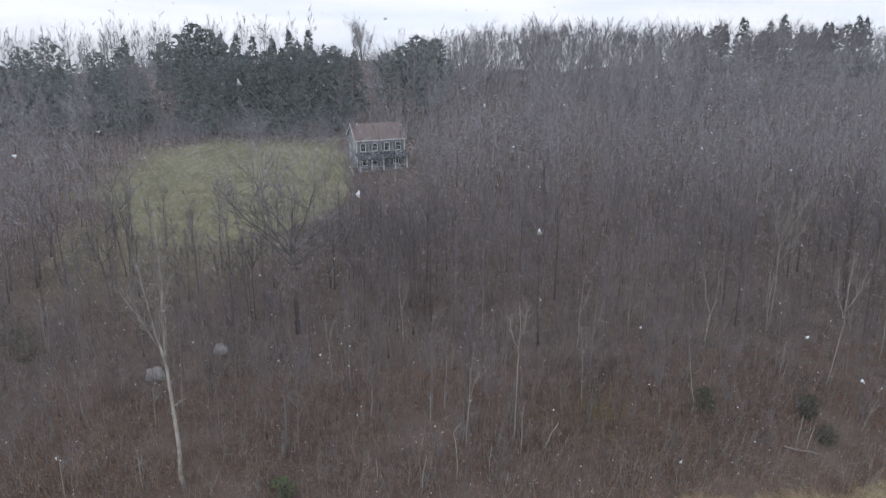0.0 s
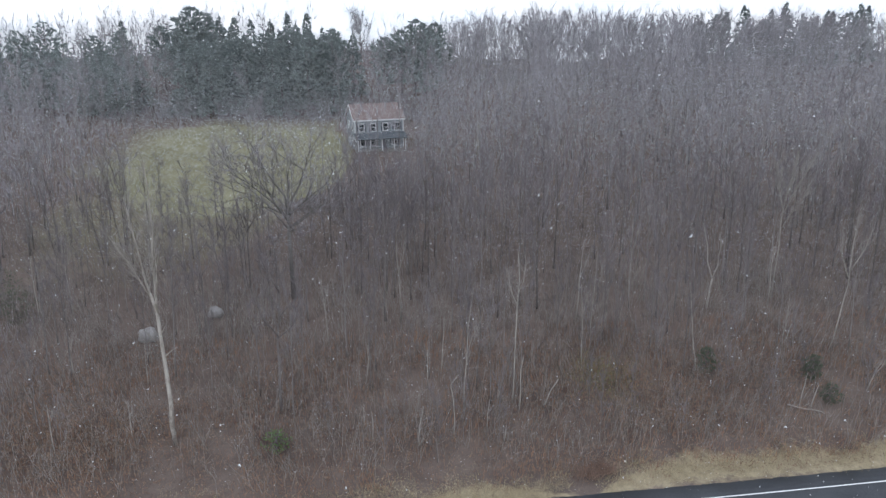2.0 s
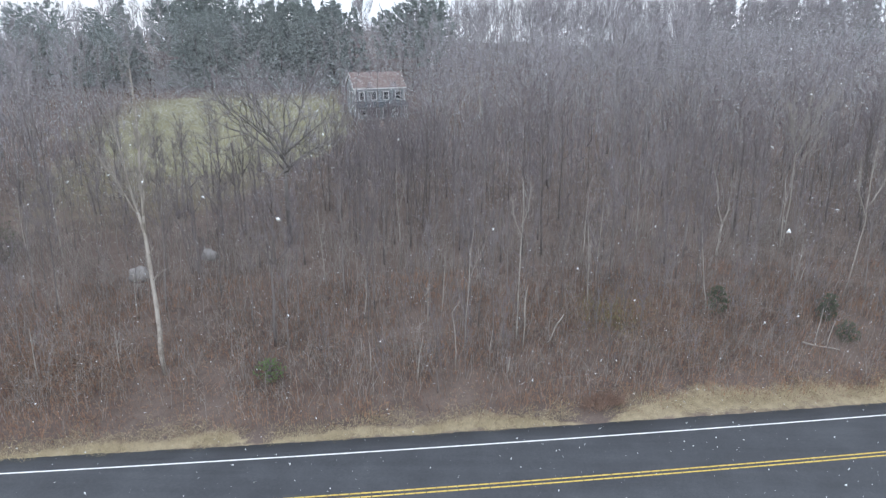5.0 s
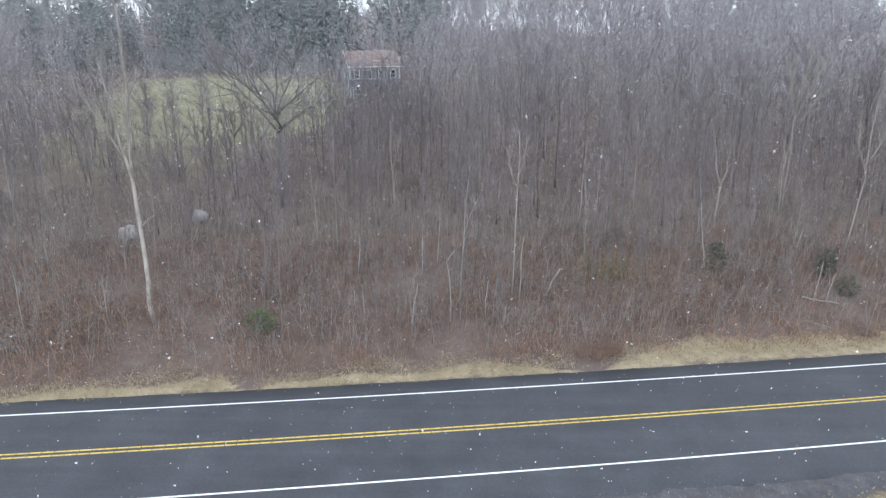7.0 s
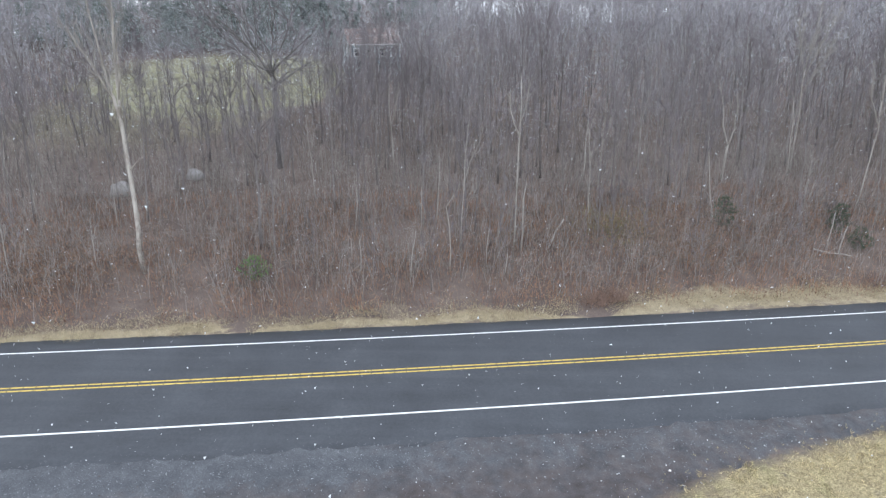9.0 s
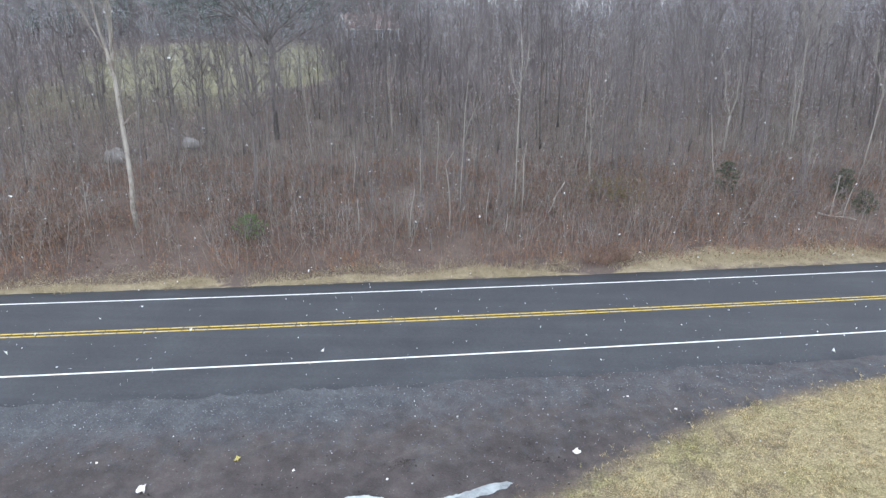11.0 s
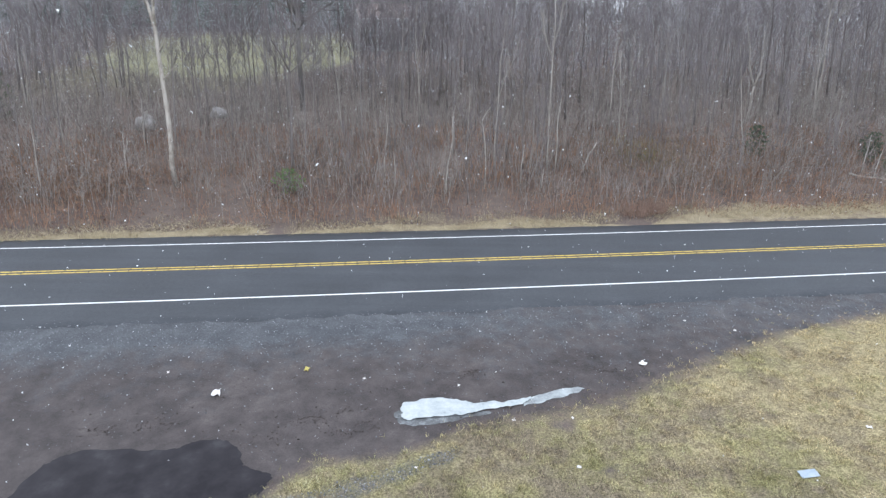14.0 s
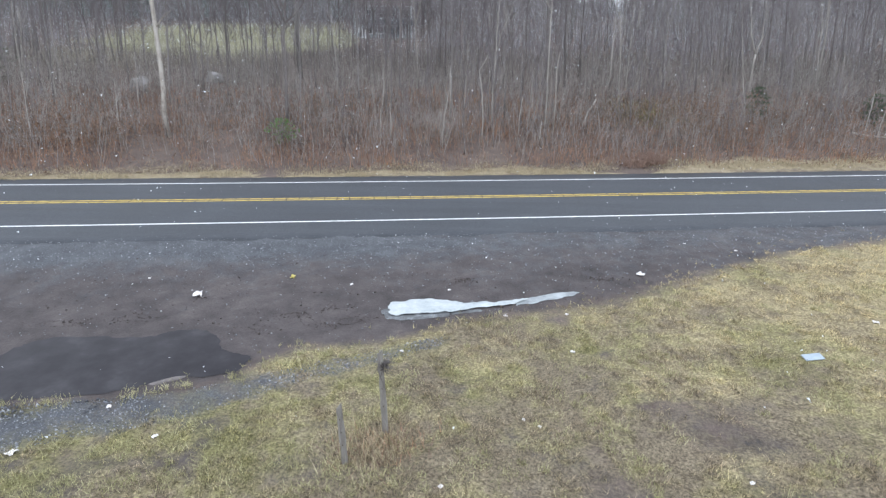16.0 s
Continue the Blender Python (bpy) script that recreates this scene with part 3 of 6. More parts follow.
def ground():
    xs = np.concatenate([[-2500, -1200, -600, -350], np.arange(-250, -60, 10), np.arange(-60, -26, 1.5), np.arange(-26, 36, 0.4), np.arange(36, 64, 1.5), np.arange(64, 250, 10), [350, 600, 1200, 2500]])
    ys = np.concatenate([[-2500, -800, -300, -100, -40, -15, -6, 0], np.arange(2, 46, 0.4), np.arange(46, 140, 1.5), np.arange(140, 300, 10), [350, 600, 1200, 2500]])
    x, y = np.meshgrid(xs, ys)
    z = land(x, y)
    s = y - (32.6 + ROAD_SLOPE * x)
    hilly = np.clip(s / 5, 0, 1) * (np.abs(y) < 300)
    mud = inside(MUD, x, y)
    lawnish = np.clip((near_line(x) - 4 - y) / 4, 0, 1) * (y > -20) * (1 - np.clip(soft(mud, 6) * 2.5, 0, 1))
    z = z + bumps(x, y) * (hilly * 1.5 + lawnish * 0.35)
    on_road = (y > near_line(x) - 0.9) & (y < far_line(x) + 1.3)
    z = z - 0.12 * on_road - mud_drop(x, y) * (mud & ~on_road)
    nx = len(xs)
    idx = np.arange(len(ys) * nx).reshape(len(ys), nx)
    f = np.stack([idx[:-1, :-1], idx[:-1, 1:], idx[1:, 1:], idx[1:, :-1]], -1).reshape(-1, 4)
    me = raw_mesh("ground", np.stack([x, y, z], -1).reshape(-1, 3), f, GROUND, True)
    edge = y - ROAD_SLOPE * x
    wide = np.clip((x - 11) / 5, 0, 1) - 0.9 * np.exp(-((x - 10.5) / 1.9) ** 2) - 0.8 * np.exp(-((x + 11.6) / 1.1) ** 2) + 0.35 * np.sin(0.55 * x) * np.sin(0.21 * x + 1)
    gentle = np.clip((x - 0.5) / 3, 0, 1)
    layers = {
        "field": np.maximum(soft(inside(FIELD, x, y), 1), 0.5 * np.clip((y - 52) / 24, 0.15, 1) * soft(inside(GLADE, x, y), 3)),
        "verge": np.clip(1.15 - np.abs(edge - 32.9 - 0.9 * wide) / np.maximum(0.75 + 1.1 * wide, 0.25), 0, 1),
        "lawn": ((1 - gentle) * soft((edge < 22.5) & ~mud, 5) + gentle * soft((edge < 22.5) & ~mud, 14)) * (1 - 0.6 * worn(x, y)) * (1 - 0.25 * thin(x, y)),
        "mud": np.maximum((1 - gentle) * soft(mud, 5) + gentle * soft(mud, 14), np.maximum(0.62 * worn(x, y), 0.46 * thin(x, y))),
        "gravel": np.maximum((0.42 * np.clip((edge - 14.0 + 0.03 * x) / 6.0, 0, 1) + 0.62 * np.exp(-((edge - 20.6) / 1.7) ** 2) * np.clip((4 - x) / 8, 0.25, 1)) * (edge < 28) * mud, soft(inside(STREAK, x, y), 1) * (0.58 + 0.12 * (x < -6))),
    }
    for name, values in layers.items():
        a = me.attributes.new(name, "FLOAT", "POINT")
        a.data.foreach_set("value", values.astype(np.float32).ravel())
    return tagged(new("ground", me), "leaf-strewn wooded hillside, field and patchy winter lawn", "ground", kind="structure")


def ground_z(x, y):
    x, y = np.asarray(x, float), np.asarray(y, float)
    s = y - (32.6 + ROAD_SLOPE * x)
    hilly = np.clip(s / 5, 0, 1) * (np.abs(y) < 300)
    lawnish = np.clip((near_line(x) - 4 - y) / 4, 0, 1) * (y > -20) * ~inside(MUD, x, y)
    return land(x, y) + bumps(x, y) * (hilly * 1.5 + lawnish * 0.35)


ground()


def strip(name, inner, outer, lift, material, x0=-400.0, x1=400.0, step=2.0, thick=0.12, crown=0.0, ragged=0.0, shoulder=0.0):
    """A long band along the road between two offsets from its far edge line, with sides."""
    xs = np.arange(x0, x1 + 0.1, step)
    across = np.linspace(inner, outer, 7)
    v = []
    for x in xs:
        across = np.concatenate([[inner], np.linspace(inner + shoulder, outer, 9)]) if shoulder else np.linspace(inner, outer, 7)
        across[0] += ragged * (math.sin(0.7 * x) + 0.6 * math.sin(1.9 * x + 1) + 0.5 * math.sin(4.3 * x) + 1.6 * random.uniform(-1, 1))
        across[-1] += 0.35 * ragged * (math.sin(1.1 * x) + 0.8 * math.sin(3.7 * x + 2))
        for k, a in enumerate(across):
            mid = (a + 3.73) / 4.2
            sunk = 0.045 if shoulder and k == 0 else 0.0
            v.append((x - a * ROAD_SLOPE, far_line(x) + a, road_height(x) + lift + crown * max(0.0, 1 - mid * mid) - sunk))
        v.append((x - outer * ROAD_SLOPE, far_line(x) + outer, road_height(x) + lift - thick))
        v.append((x - inner * ROAD_SLOPE, far_line(x) + inner, road_height(x) + lift - thick))
    w = len(across) + 2
    f = []
    for i in range(len(xs) - 1):
        for j in range(w):
            p, q = i * w + j, i * w + (j + 1) % w
            f.append((p, p + w, q + w, q))
    return raw_mesh(name, v, f, material)


road = tagged(new("road", strip("road", -9.7, 1.35, 0.0, ASPHALT, crown=0.06, step=0.6, ragged=0.09, shoulder=0.9)), "dark wet asphalt two-lane road with painted lines", "road", kind="structure")


def line_strip(name, centre, width, material, label):
    a, b = centre - width / 2, centre + width / 2
    return part(name, strip(name, a, b, 0.009, material, thick=0.004, crown=0.06), road, label)


line_strip("edge_line", 0.0, 0.10, WHITEPAINT, "white painted edge line")
line_strip("edge_line", -7.34, 0.10, WHITEPAINT, "white painted edge line")
line_strip("centre_line", -3.69 + 0.15, 0.10, YELLOWPAINT, "yellow painted centre line")
line_strip("centre_line", -3.69 - 0.15, 0.10, YELLOWPAINT, "yellow painted centre line")


def rumble_grooves():
    # thin dark strips laid across the centre lines
    geo = Geo()
    for i in range(-75, 90):
        x = i * 0.61
        c = np.array([x + 3.69 * ROAD_SLOPE, far_line(x) - 3.69, road_height(x) + 0.06 + 0.0095])
        u, w = np.array([1, ROAD_SLOPE, ROAD_GRADE]) * 0.022, np.array([-ROAD_SLOPE, 1, 0]) * 0.205
        v = [c - u - w, c + u - w, c + u + w, c - u + w]
        v += [p - np.array([0, 0, 0.008]) for p in v]
        geo.add(np.array(v), [(0, 1, 2), (0, 2, 3), (0, 4, 5), (0, 5, 1), (1, 5, 6), (1, 6, 2), (2, 6, 7), (2, 7, 3), (3, 7, 4), (3, 4, 0)])
    ob = part("rumble_groove", geo.mesh("rumble_groove", GROOVE), road, "dark rumble grooves across the centre lines")
    tagged(ob, kind="stuff")


rumble_grooves()


# ---- trees ----
def unit(v):
    return v / (np.linalg.norm(v) + 1e-9)


def grow(rng, height, radius, limbs, spread, start=0.35, twigs=7, lean=0.0, subs=5, lift=0.75, sides=5, twig_r=0.016, wander=0.012, lo=False, fork=0.8):
    """A bare tree at the origin: its trunk with ascending limbs, and the fine twigs of its rounded crown."""
    wood, fine = Geo(), Geo()
    k = 5 if lo else 7
    u = np.linspace(0, 1, k)
    az = rng.uniform(0, 2 * np.pi)
    off = np.cumsum(rng.normal(0, wander, (k, 2)), 0) * height * 0.35
    off -= off[0]
    pts = np.stack([off[:, 0] + lean * height * u * np.cos(az), off[:, 1] + lean * height * u * np.sin(az), u * height * fork - 0.25], 1)
    rad = radius * (1 - 0.7 * u) ** 0.9
    rad[0] *= 1.35
    tube(wood, pts, rad, sides)
    s_list, e_list = [], []

    def sprout(p, q, n, length, up):
        for _ in range(n):
            t = rng.uniform(0.05, 0.95)
            o = p + (q - p) * t
            d = unit(unit(q - p) * (1.3 if lo else 0.8) + rng.normal(0, 0.5, 3) + np.array([0, 0, up]))
            s_list.append(o)
            e_list.append(o + d * length * rng.uniform(0.5, 1.2))

    for i in range(limbs):
        t = start + (0.97 - start) * (i + rng.uniform(0, 1)) / limbs
        o = np.array([np.interp(t, u, pts[:, c]) for c in range(3)])
        r = np.interp(t, u, rad) * rng.uniform(0.4, 0.65)
        a = i * 2.4 + rng.uniform(-0.5, 0.5)
        tt = (t - start) / (1 - start)
        length = (spread * (1 - tt) + (1 - fork) * height * 1.15 * tt) * rng.uniform(0.75, 1.12)
        d = unit(np.array([np.cos(a), np.sin(a), lift * (0.6 + 2.0 * tt) * rng.uniform(0.7, 1.3)]))
        line = [o]
        n_seg = 2 if lo else 4
        for j in range(n_seg):
            d = unit(d + rng.normal(0, 0.14, 3) + np.array([0, 0, 0.16]))
            line.append(line[-1] + d * length / n_seg)
        if lo:
            cones(wood, [line[0]], [line[-1]], max(r, 0.02))
        else:
            tube(wood, line, np.linspace(max(r, 0.02), 0.015, len(line)), 3)
        for j in range(subs):
            t2 = rng.uniform(0.25, 1.0) * (len(line) - 1)
            m = min(int(t2), len(line) - 2)
            p = line[m] + (line[m + 1] - line[m]) * (t2 - m)
            d2 = unit(unit(line[m + 1] - line[m]) + rng.normal(0, 0.5, 3) + np.array([0, 0, 0.35]))
            l2 = length * rng.uniform(0.25, 0.5)
            q = p + d2 * l2
            s_list.append(p), e_list.append(q)
            sprout(p, q, twigs, l2 * 0.6, 0.3)
        sprout(line[-2], line[-1], twigs, length * 0.25, 0.3)
    top = pts[-1]
    sprout(pts[-2], top, twigs, spread * 0.3, 0.6)
    s_arr, e_arr = np.array(s_list), np.array(e_list)
    ln = np.linalg.norm(e_arr - s_arr, axis=1)
    cones(fine, s_arr, e_arr, twig_r * np.clip(ln, 0.5, 1.6), 1 if lo else 2)
    return wood, fine


def bare_tree(name, rng, bark, twig, **kw):
    wood, fine = grow(rng, **kw)
    root = new(name)
    part("trunk", wood.mesh("trunk", bark, True), root)
    part("crown", fine.mesh("crown", twig), root)
    return root


def scaled(x, y, z, turn, s, sz=None):
    """A pose for a planted tree; its slight inward lean is fitted to the camera's view."""
    return pose(x, y, z, 0, -9.0 * float(np.clip(x / (y + 1), -0.8, 0.8)), 0) @ pose(0, 0, 0, 0, 0, turn) @ Matrix.Diagonal((s, s, sz or s, 1))


rng = np.random.default_rng(7)
TREE_LABEL = "bare grey-barked deciduous tree with fine twigs on the wooded slope"
protos = []
for i, kw in enumerate([
    dict(height=16, radius=0.085, limbs=15, spread=2.6, start=0.45, lift=1.1),
    dict(height=18, radius=0.11, limbs=16, spread=3.2, start=0.48, lift=1.0),
    dict(height=14, radius=0.055, limbs=14, spread=2.0, start=0.45, lift=1.3),
    dict(height=17, radius=0.08, limbs=15, spread=2.5, start=0.5, lean=0.02, lift=1.2),
    dict(height=13, radius=0.05, limbs=14, spread=1.9, start=0.4, lean=0.03, lift=1.3),
    dict(height=19, radius=0.13, limbs=16, spread=3.5, start=0.5),
    dict(height=15, radius=0.06, limbs=14, spread=2.2, start=0.45, lift=1.4),
    dict(height=9, radius=0.03, limbs=12, spread=1.4, start=0.25, twigs=7, lift=1.2),
]):
    t = bare_tree("bare_tree", rng, BARK_DARK if i in (1, 5) else BARK_GREY, TWIG_GREY, **kw)
    tagged(t, TREE_LABEL, "tree", "woodland trees")
    protos.append(t)


def keep_clear(x, y):
    """Where no woodland tree may stand: the road side, the field and yard, and the spots of the marked trees."""
    s = y - (32.6 + ROAD_SLOPE * x)
    if s < 3.5 or inside(FIELD, x, y) or inside(YARD, x, y):
        return True
    # kept open along the camera's lines of sight to the pale trees
    if (44 < y < 63 and abs(x / y - 0.593) < 0.032) or (40 < y < 53 and abs(x / y - 0.733) < 0.028) or (44 < y < 60 and abs(x / y - 0.49) < 0.018):
        return True
    for px, py, r in ((-19.8, 38, 2.5), (28.4, 58, 2), (36.3, 61, 2.5), (37, 50.5, 2), (6.2, 44.5, 1.5), (9, 42.5, 1.5), (-15.5, 58.3, 4.5), (-27.3, 50, 2), (-22.5, 54.3, 2)):
        if (x - px) ** 2 + (y - py) ** 2 < r * r:
            return True
    return False


spots = []


def try_spot(x, y, gap):
    if keep_clear(x, y):
        return False
    for px, py in spots:
        if (x - px) ** 2 + (y - py) ** 2 < gap * gap:
            return False
    spots.append((x, y))
    return True


used = 0
placed_proto = set()
while used < 285:
    x, y = rng.uniform(-48, 62), rng.uniform(36, 84)
    s = y - (32.6 + ROAD_SLOPE * x)
    if x < -2 and rng.uniform() < (0.3 if y < 60 else 0.05):
        continue
    if abs(x) > 16 + (y + 10) * 0.72:
        continue
    if not try_spot(x, y, 2.0 if s > 14 else 1.6):
        continue
    if s < 9:
        kind, sc = 7, rng.uniform(0.45, 0.9)
    elif s < 18:
        kind, sc = int(rng.choice([2, 4, 7, 6, 3])), rng.uniform(0.6, 0.85)
    else:
        kind, sc = int(rng.integers(0, 8)), rng.uniform(0.7, 1.0)
        if x < 4:
            sc *= 0.85 if x > -8 else 0.72
        if -22 < x < 3 and y > 68:
            sc *= 0.85
    m = scaled(x, y, float(ground_z(x, y)), rng.uniform(0, 360), sc, sc * rng.uniform(0.9, 1.1))
    if kind not in placed_proto:
        placed_proto.add(kind)
        protos[kind].matrix_basis = m
        protos[kind].scale = m.to_scale()
    else:
        ob = copy_thing(protos[kind], m)
        ob.matrix_basis = m
    used += 1


for i in range(34):
    x, y = -24 + 30 * (i + rng.uniform(0, 1)) / 34, rng.uniform(76, 91)
    if inside(FIELD, x, y):
        y -= 6
    sc = rng.uniform(0.85, 1.15)
    spots.append((x, y))
    ob = copy_thing(protos[7], pose(0, 0, 0))
    ob.matrix_basis = scaled(x, y, float(ground_z(x, y)), rng.uniform(0, 360), sc)


# a thin screen of taller stems before the house
for i in range(12):
    x, y = -12.5 + 10.5 * (i + rng.uniform(0, 1)) / 12, rng.uniform(58, 76)
    kind = int(rng.choice([2, 4, 6]))
    tall = 18.3 - float(ground_z(x, y)) + rng.uniform(-1.2, 0.4)
    sc = tall / (14, 14, 14, 17, 13, 19, 15)[kind]
    spots.append((x, y))
    ob = copy_thing(protos[kind], pose(0, 0, 0))
    ob.matrix_basis = scaled(x, y, float(ground_z(x, y)), rng.uniform(0, 360), sc)


# low young trees along the foot of the house's yard
for i in range(18):
    x, y = -18.5 + 16 * (i + rng.uniform(0, 1)) / 18, rng.uniform(99, 109)
    spots.append((x, y))
    ob = copy_thing(protos[7], pose(0, 0, 0))
    ob.matrix_basis = scaled(x, y, float(ground_z(x, y)), rng.uniform(0, 360), rng.uniform(0.7, 0.9))


def far_woods():
    """The woods further up the hill, too many to count."""
    wood, fine = Geo(), Geo()
    kinds = []
    for kw in (dict(height=18, radius=0.13, limbs=8, spread=3.6, start=0.4), dict(height=20, radius=0.15, limbs=8, spread=4.2, start=0.45), dict(height=16, radius=0.11, limbs=8, spread=3.2, start=0.35, lift=1.0),
               dict(height=21, radius=0.13, limbs=8, spread=3.8, start=0.5, lift=0.9)):
        a, b = grow(rng, twigs=6, subs=6, sides=3, twig_r=0.036, lo=True, **kw)
        kinds.append((a.arrays(), b.arrays()))
    broad = []
    for kw in (dict(height=20, radius=0.16, limbs=17, spread=5.4, start=0.3, lift=0.7), dict(height=20, radius=0.14, limbs=16, spread=4.8, start=0.35, lift=0.8), dict(height=20, radius=0.15, limbs=18, spread=6.0, start=0.3, lift=0.65)):
        a, b = grow(rng, twigs=8, subs=7, sides=3, twig_r=0.026, lo=True, fork=0.72, **kw)
        broad.append((a.arrays(), b.arrays()))
    for k in range(200):
        x, y = -24 + 180 * (k + rng.uniform(-3, 3)) / 200, rng.uniform(190, 236)
        at = np.array([x, y, float(ground_z(x, y))])
        tall = float(np.interp(x, [-24, 0, 15, 28, 42, 75, 90, 150], [29.5, 34.0, 37.4, 38.8, 38.0, 38.0, 37.5, 37.0])) + rng.normal(-1.6, 1.8) - at[2]
        (av, af), (bv, bf) = broad[k % 3]
        c, sn = np.cos(a := rng.uniform(0, 6.28)), np.sin(a)
        rot = np.array([[c, -sn, 0], [sn, c, 0], [0, 0, 1]]).T * (tall / 21.5)
        spots.append((x, y))
        wood.add(av @ rot + at, af)
        fine.add(bv @ rot + at, bf)
    n = 0
    tries = 0
    while n < 1000 and tries < 90000:
        tries += 1
        y = 60 + 215 * rng.uniform() ** (1.1 if n < 890 else 0.4)
        x = rng.uniform(-1, 1) * (22 + y * 0.76)
        if x < -10 and rng.uniform() < 0.25:
            continue
        if y > 188 and x > -24:
            continue
        if abs(x) < 62 and y < 84 and -48 < x and abs(x) < 16 + (y + 10) * 0.72:
            continue
        if -66 < x < -18 and 140 < y and rng.uniform() < 0.97:
            continue
        if x < -66 and 150 < y and rng.uniform() < 0.3:
            continue
        if not try_spot(x, y, 2.5 if y < 130 else 2.6):
            continue
        if y > 185 and rng.uniform() < 0.3:
            y += rng.uniform(0, 25)
        (av, af), (bv, bf) = kinds[int(rng.integers(0, 4))]
        c, sn = np.cos(a := rng.uniform(0, 6.28)), np.sin(a)
        sc = rng.uniform(0.75, 1.08) * float(np.interp(y, [70, 110, 190, 240], [0.85, 0.95, 0.92, 0.9]))
        if y < 205:
            sc *= float(np.interp(x, [12, 32, 70, 120], [1.0, 1.22 if y > 130 else 1.08, 1.15, 0.9]))
        rot = np.array([[c, -sn, 0], [sn, c, 0], [0, 0, 1]]).T * sc
        lean = -0.14 * np.clip(x / y, -0.8, 0.8)
        rot = rot @ np.array([[1, 0, 0], [0, 1, 0], [lean, 0, 1]])
        at = np.array([x, y, float(ground_z(x, y))])
        wood.add(av @ rot + at, af)
        fine.add(bv @ rot + at, bf)
        n += 1
    root = tagged(new("distant_woods"), "dense leafless grey woodland climbing the hillside", "woods", kind="stuff")
    tagged(part("trunks", wood.mesh("trunks", BARK_GREY), root), kind="stuff")
    tagged(part("crowns", fine.mesh("crowns", TWIG_HAZED), root), kind="stuff")


def skyline_tree(x, y, height, seed):
    """A big rounded maple that stands clear against the sky."""
    r4 = np.random.default_rng(seed)
    t = bare_tree("maple_tree", r4, BARK_GREY, TWIG_HAZED, height=height * 0.82, radius=0.28, limbs=22, spread=height * 0.34, start=0.45, twigs=10, subs=7, lift=1.0, twig_r=0.024, fork=0.5)
    t.matrix_basis = pose(x, y, float(ground_z(x, y)))
    tagged(t, "large bare maple with a rounded crown on the ridge", "tree", "ridge maples")


for k, (mx, my, mh) in enumerate(((-27, 212, 19), (28, 205, 24), (33, 214, 21), (70, 214, 22), (10, 206, 20), (-4, 214, 18), (48, 204, 21))):
    skyline_tree(mx, my, mh, 300 + k)


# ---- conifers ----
def conifer(name, rng, height, width, pine=False, needles=NEEDLES_HAZED, sprays=300, start=0.08, spray=1.0):
    """An evergreen: a straight stem, boughs in loose tiers, and flat needle sprays all along the boughs."""
    wood, fine = Geo(), Geo()
    tube(wood, [(0, 0, -0.3), (0.05, 0, height * 0.5), (0, 0.05, height * 0.97)], [height * 0.014, height * 0.009, 0.02], 5)
    base, tip, wide = [], [], []
    tiers = max(7, int(height * (0.7 if pine else 1.0)))
    gap = rng.uniform(0.65, 1.2, (tiers, 7))
    for i in range(sprays):
        tier = int(rng.integers(0, tiers) if pine else tiers * rng.uniform() ** 1.35)
        u = start + (1 - start) * (tier + rng.uniform(0.0, 0.7)) / tiers
        bough = int(rng.integers(0, 7))
        v = (u - start) / (1 - start)
        if pine:
            prof = (np.sin(np.clip(v * 0.9 + 0.1, 0, 1) * np.pi) ** 0.55) * gap[tier, bough]
        else:
            prof = ((1 - v) ** 0.8 + 0.025) * (0.8 + 0.25 * gap[tier, bough])
        a = bough * 0.9 + tier * 1.3 + rng.normal(0, 0.2)
        reach = width * prof * rng.uniform(0.15, 1.0) ** 0.6
        o = np.array([np.cos(a) * reach, np.sin(a) * reach, u * height + (0.12 if pine else -0.22) * reach])
        size = spray * height * 0.05 * rng.uniform(0.7, 1.35) * (0.55 + 0.6 * min(prof, 1.2))
        for _ in range(4):
            d = unit(np.array([np.cos(a), np.sin(a), 0.25 if pine else -0.1]) + rng.normal(0, 0.6, 3))
            base.append(o - d * size * 0.45)
            tip.append(o + d * size)
            wide.append(size * rng.uniform(0.35, 0.75))
    for k in range(6):
        base.append(np.array([0, 0, height * (0.9 + 0.01 * k)]))
        tip.append(np.array([rng.normal(0, 0.012), rng.normal(0, 0.012), 1.0 + 0.01 * k]) * height)
        wide.append(height * 0.012)
    base, tip, wide = np.array(base), np.array(tip), np.array(wide)
    side = np.cross(tip - base, rng.normal(0, 1, (len(base), 3)) + np.array([0, 0, 1.2]))
    side *= (wide / (np.linalg.norm(side, axis=1) + 1e-9))[:, None] * 0.5
    mid = base * 0.6 + tip * 0.4
    v = np.stack([base, mid + side, tip, mid - side], 1).reshape(-1, 3)
    k = np.arange(len(base))[:, None] * 4
    fine.add(v, np.concatenate([k + [0, 1, 2], k + [0, 2, 3]]))
    for i in range(12):
        u = rng.uniform(start, 0.85)
        a = rng.uniform(0, 6.28)
        w = width * (0.8 if pine else (1 - u)) * 0.8
        tube(wood, [(0, 0, u * height), (np.cos(a) * w, np.sin(a) * w, u * height + 0.15 * w)], [0.06, 0.015], 3)
    root = new(name)
    part("trunk", wood.mesh("trunk", BARK_DARK), root)
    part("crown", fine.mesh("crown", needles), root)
    return root


SPRUCE_LABEL = "tall dark green spruce with a pointed crown on the hilltop"
PINE_LABEL = "dark green pine with an uneven open crown on the hilltop"
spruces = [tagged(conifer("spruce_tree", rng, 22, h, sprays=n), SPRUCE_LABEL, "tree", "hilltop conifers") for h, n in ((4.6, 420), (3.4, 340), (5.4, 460))]
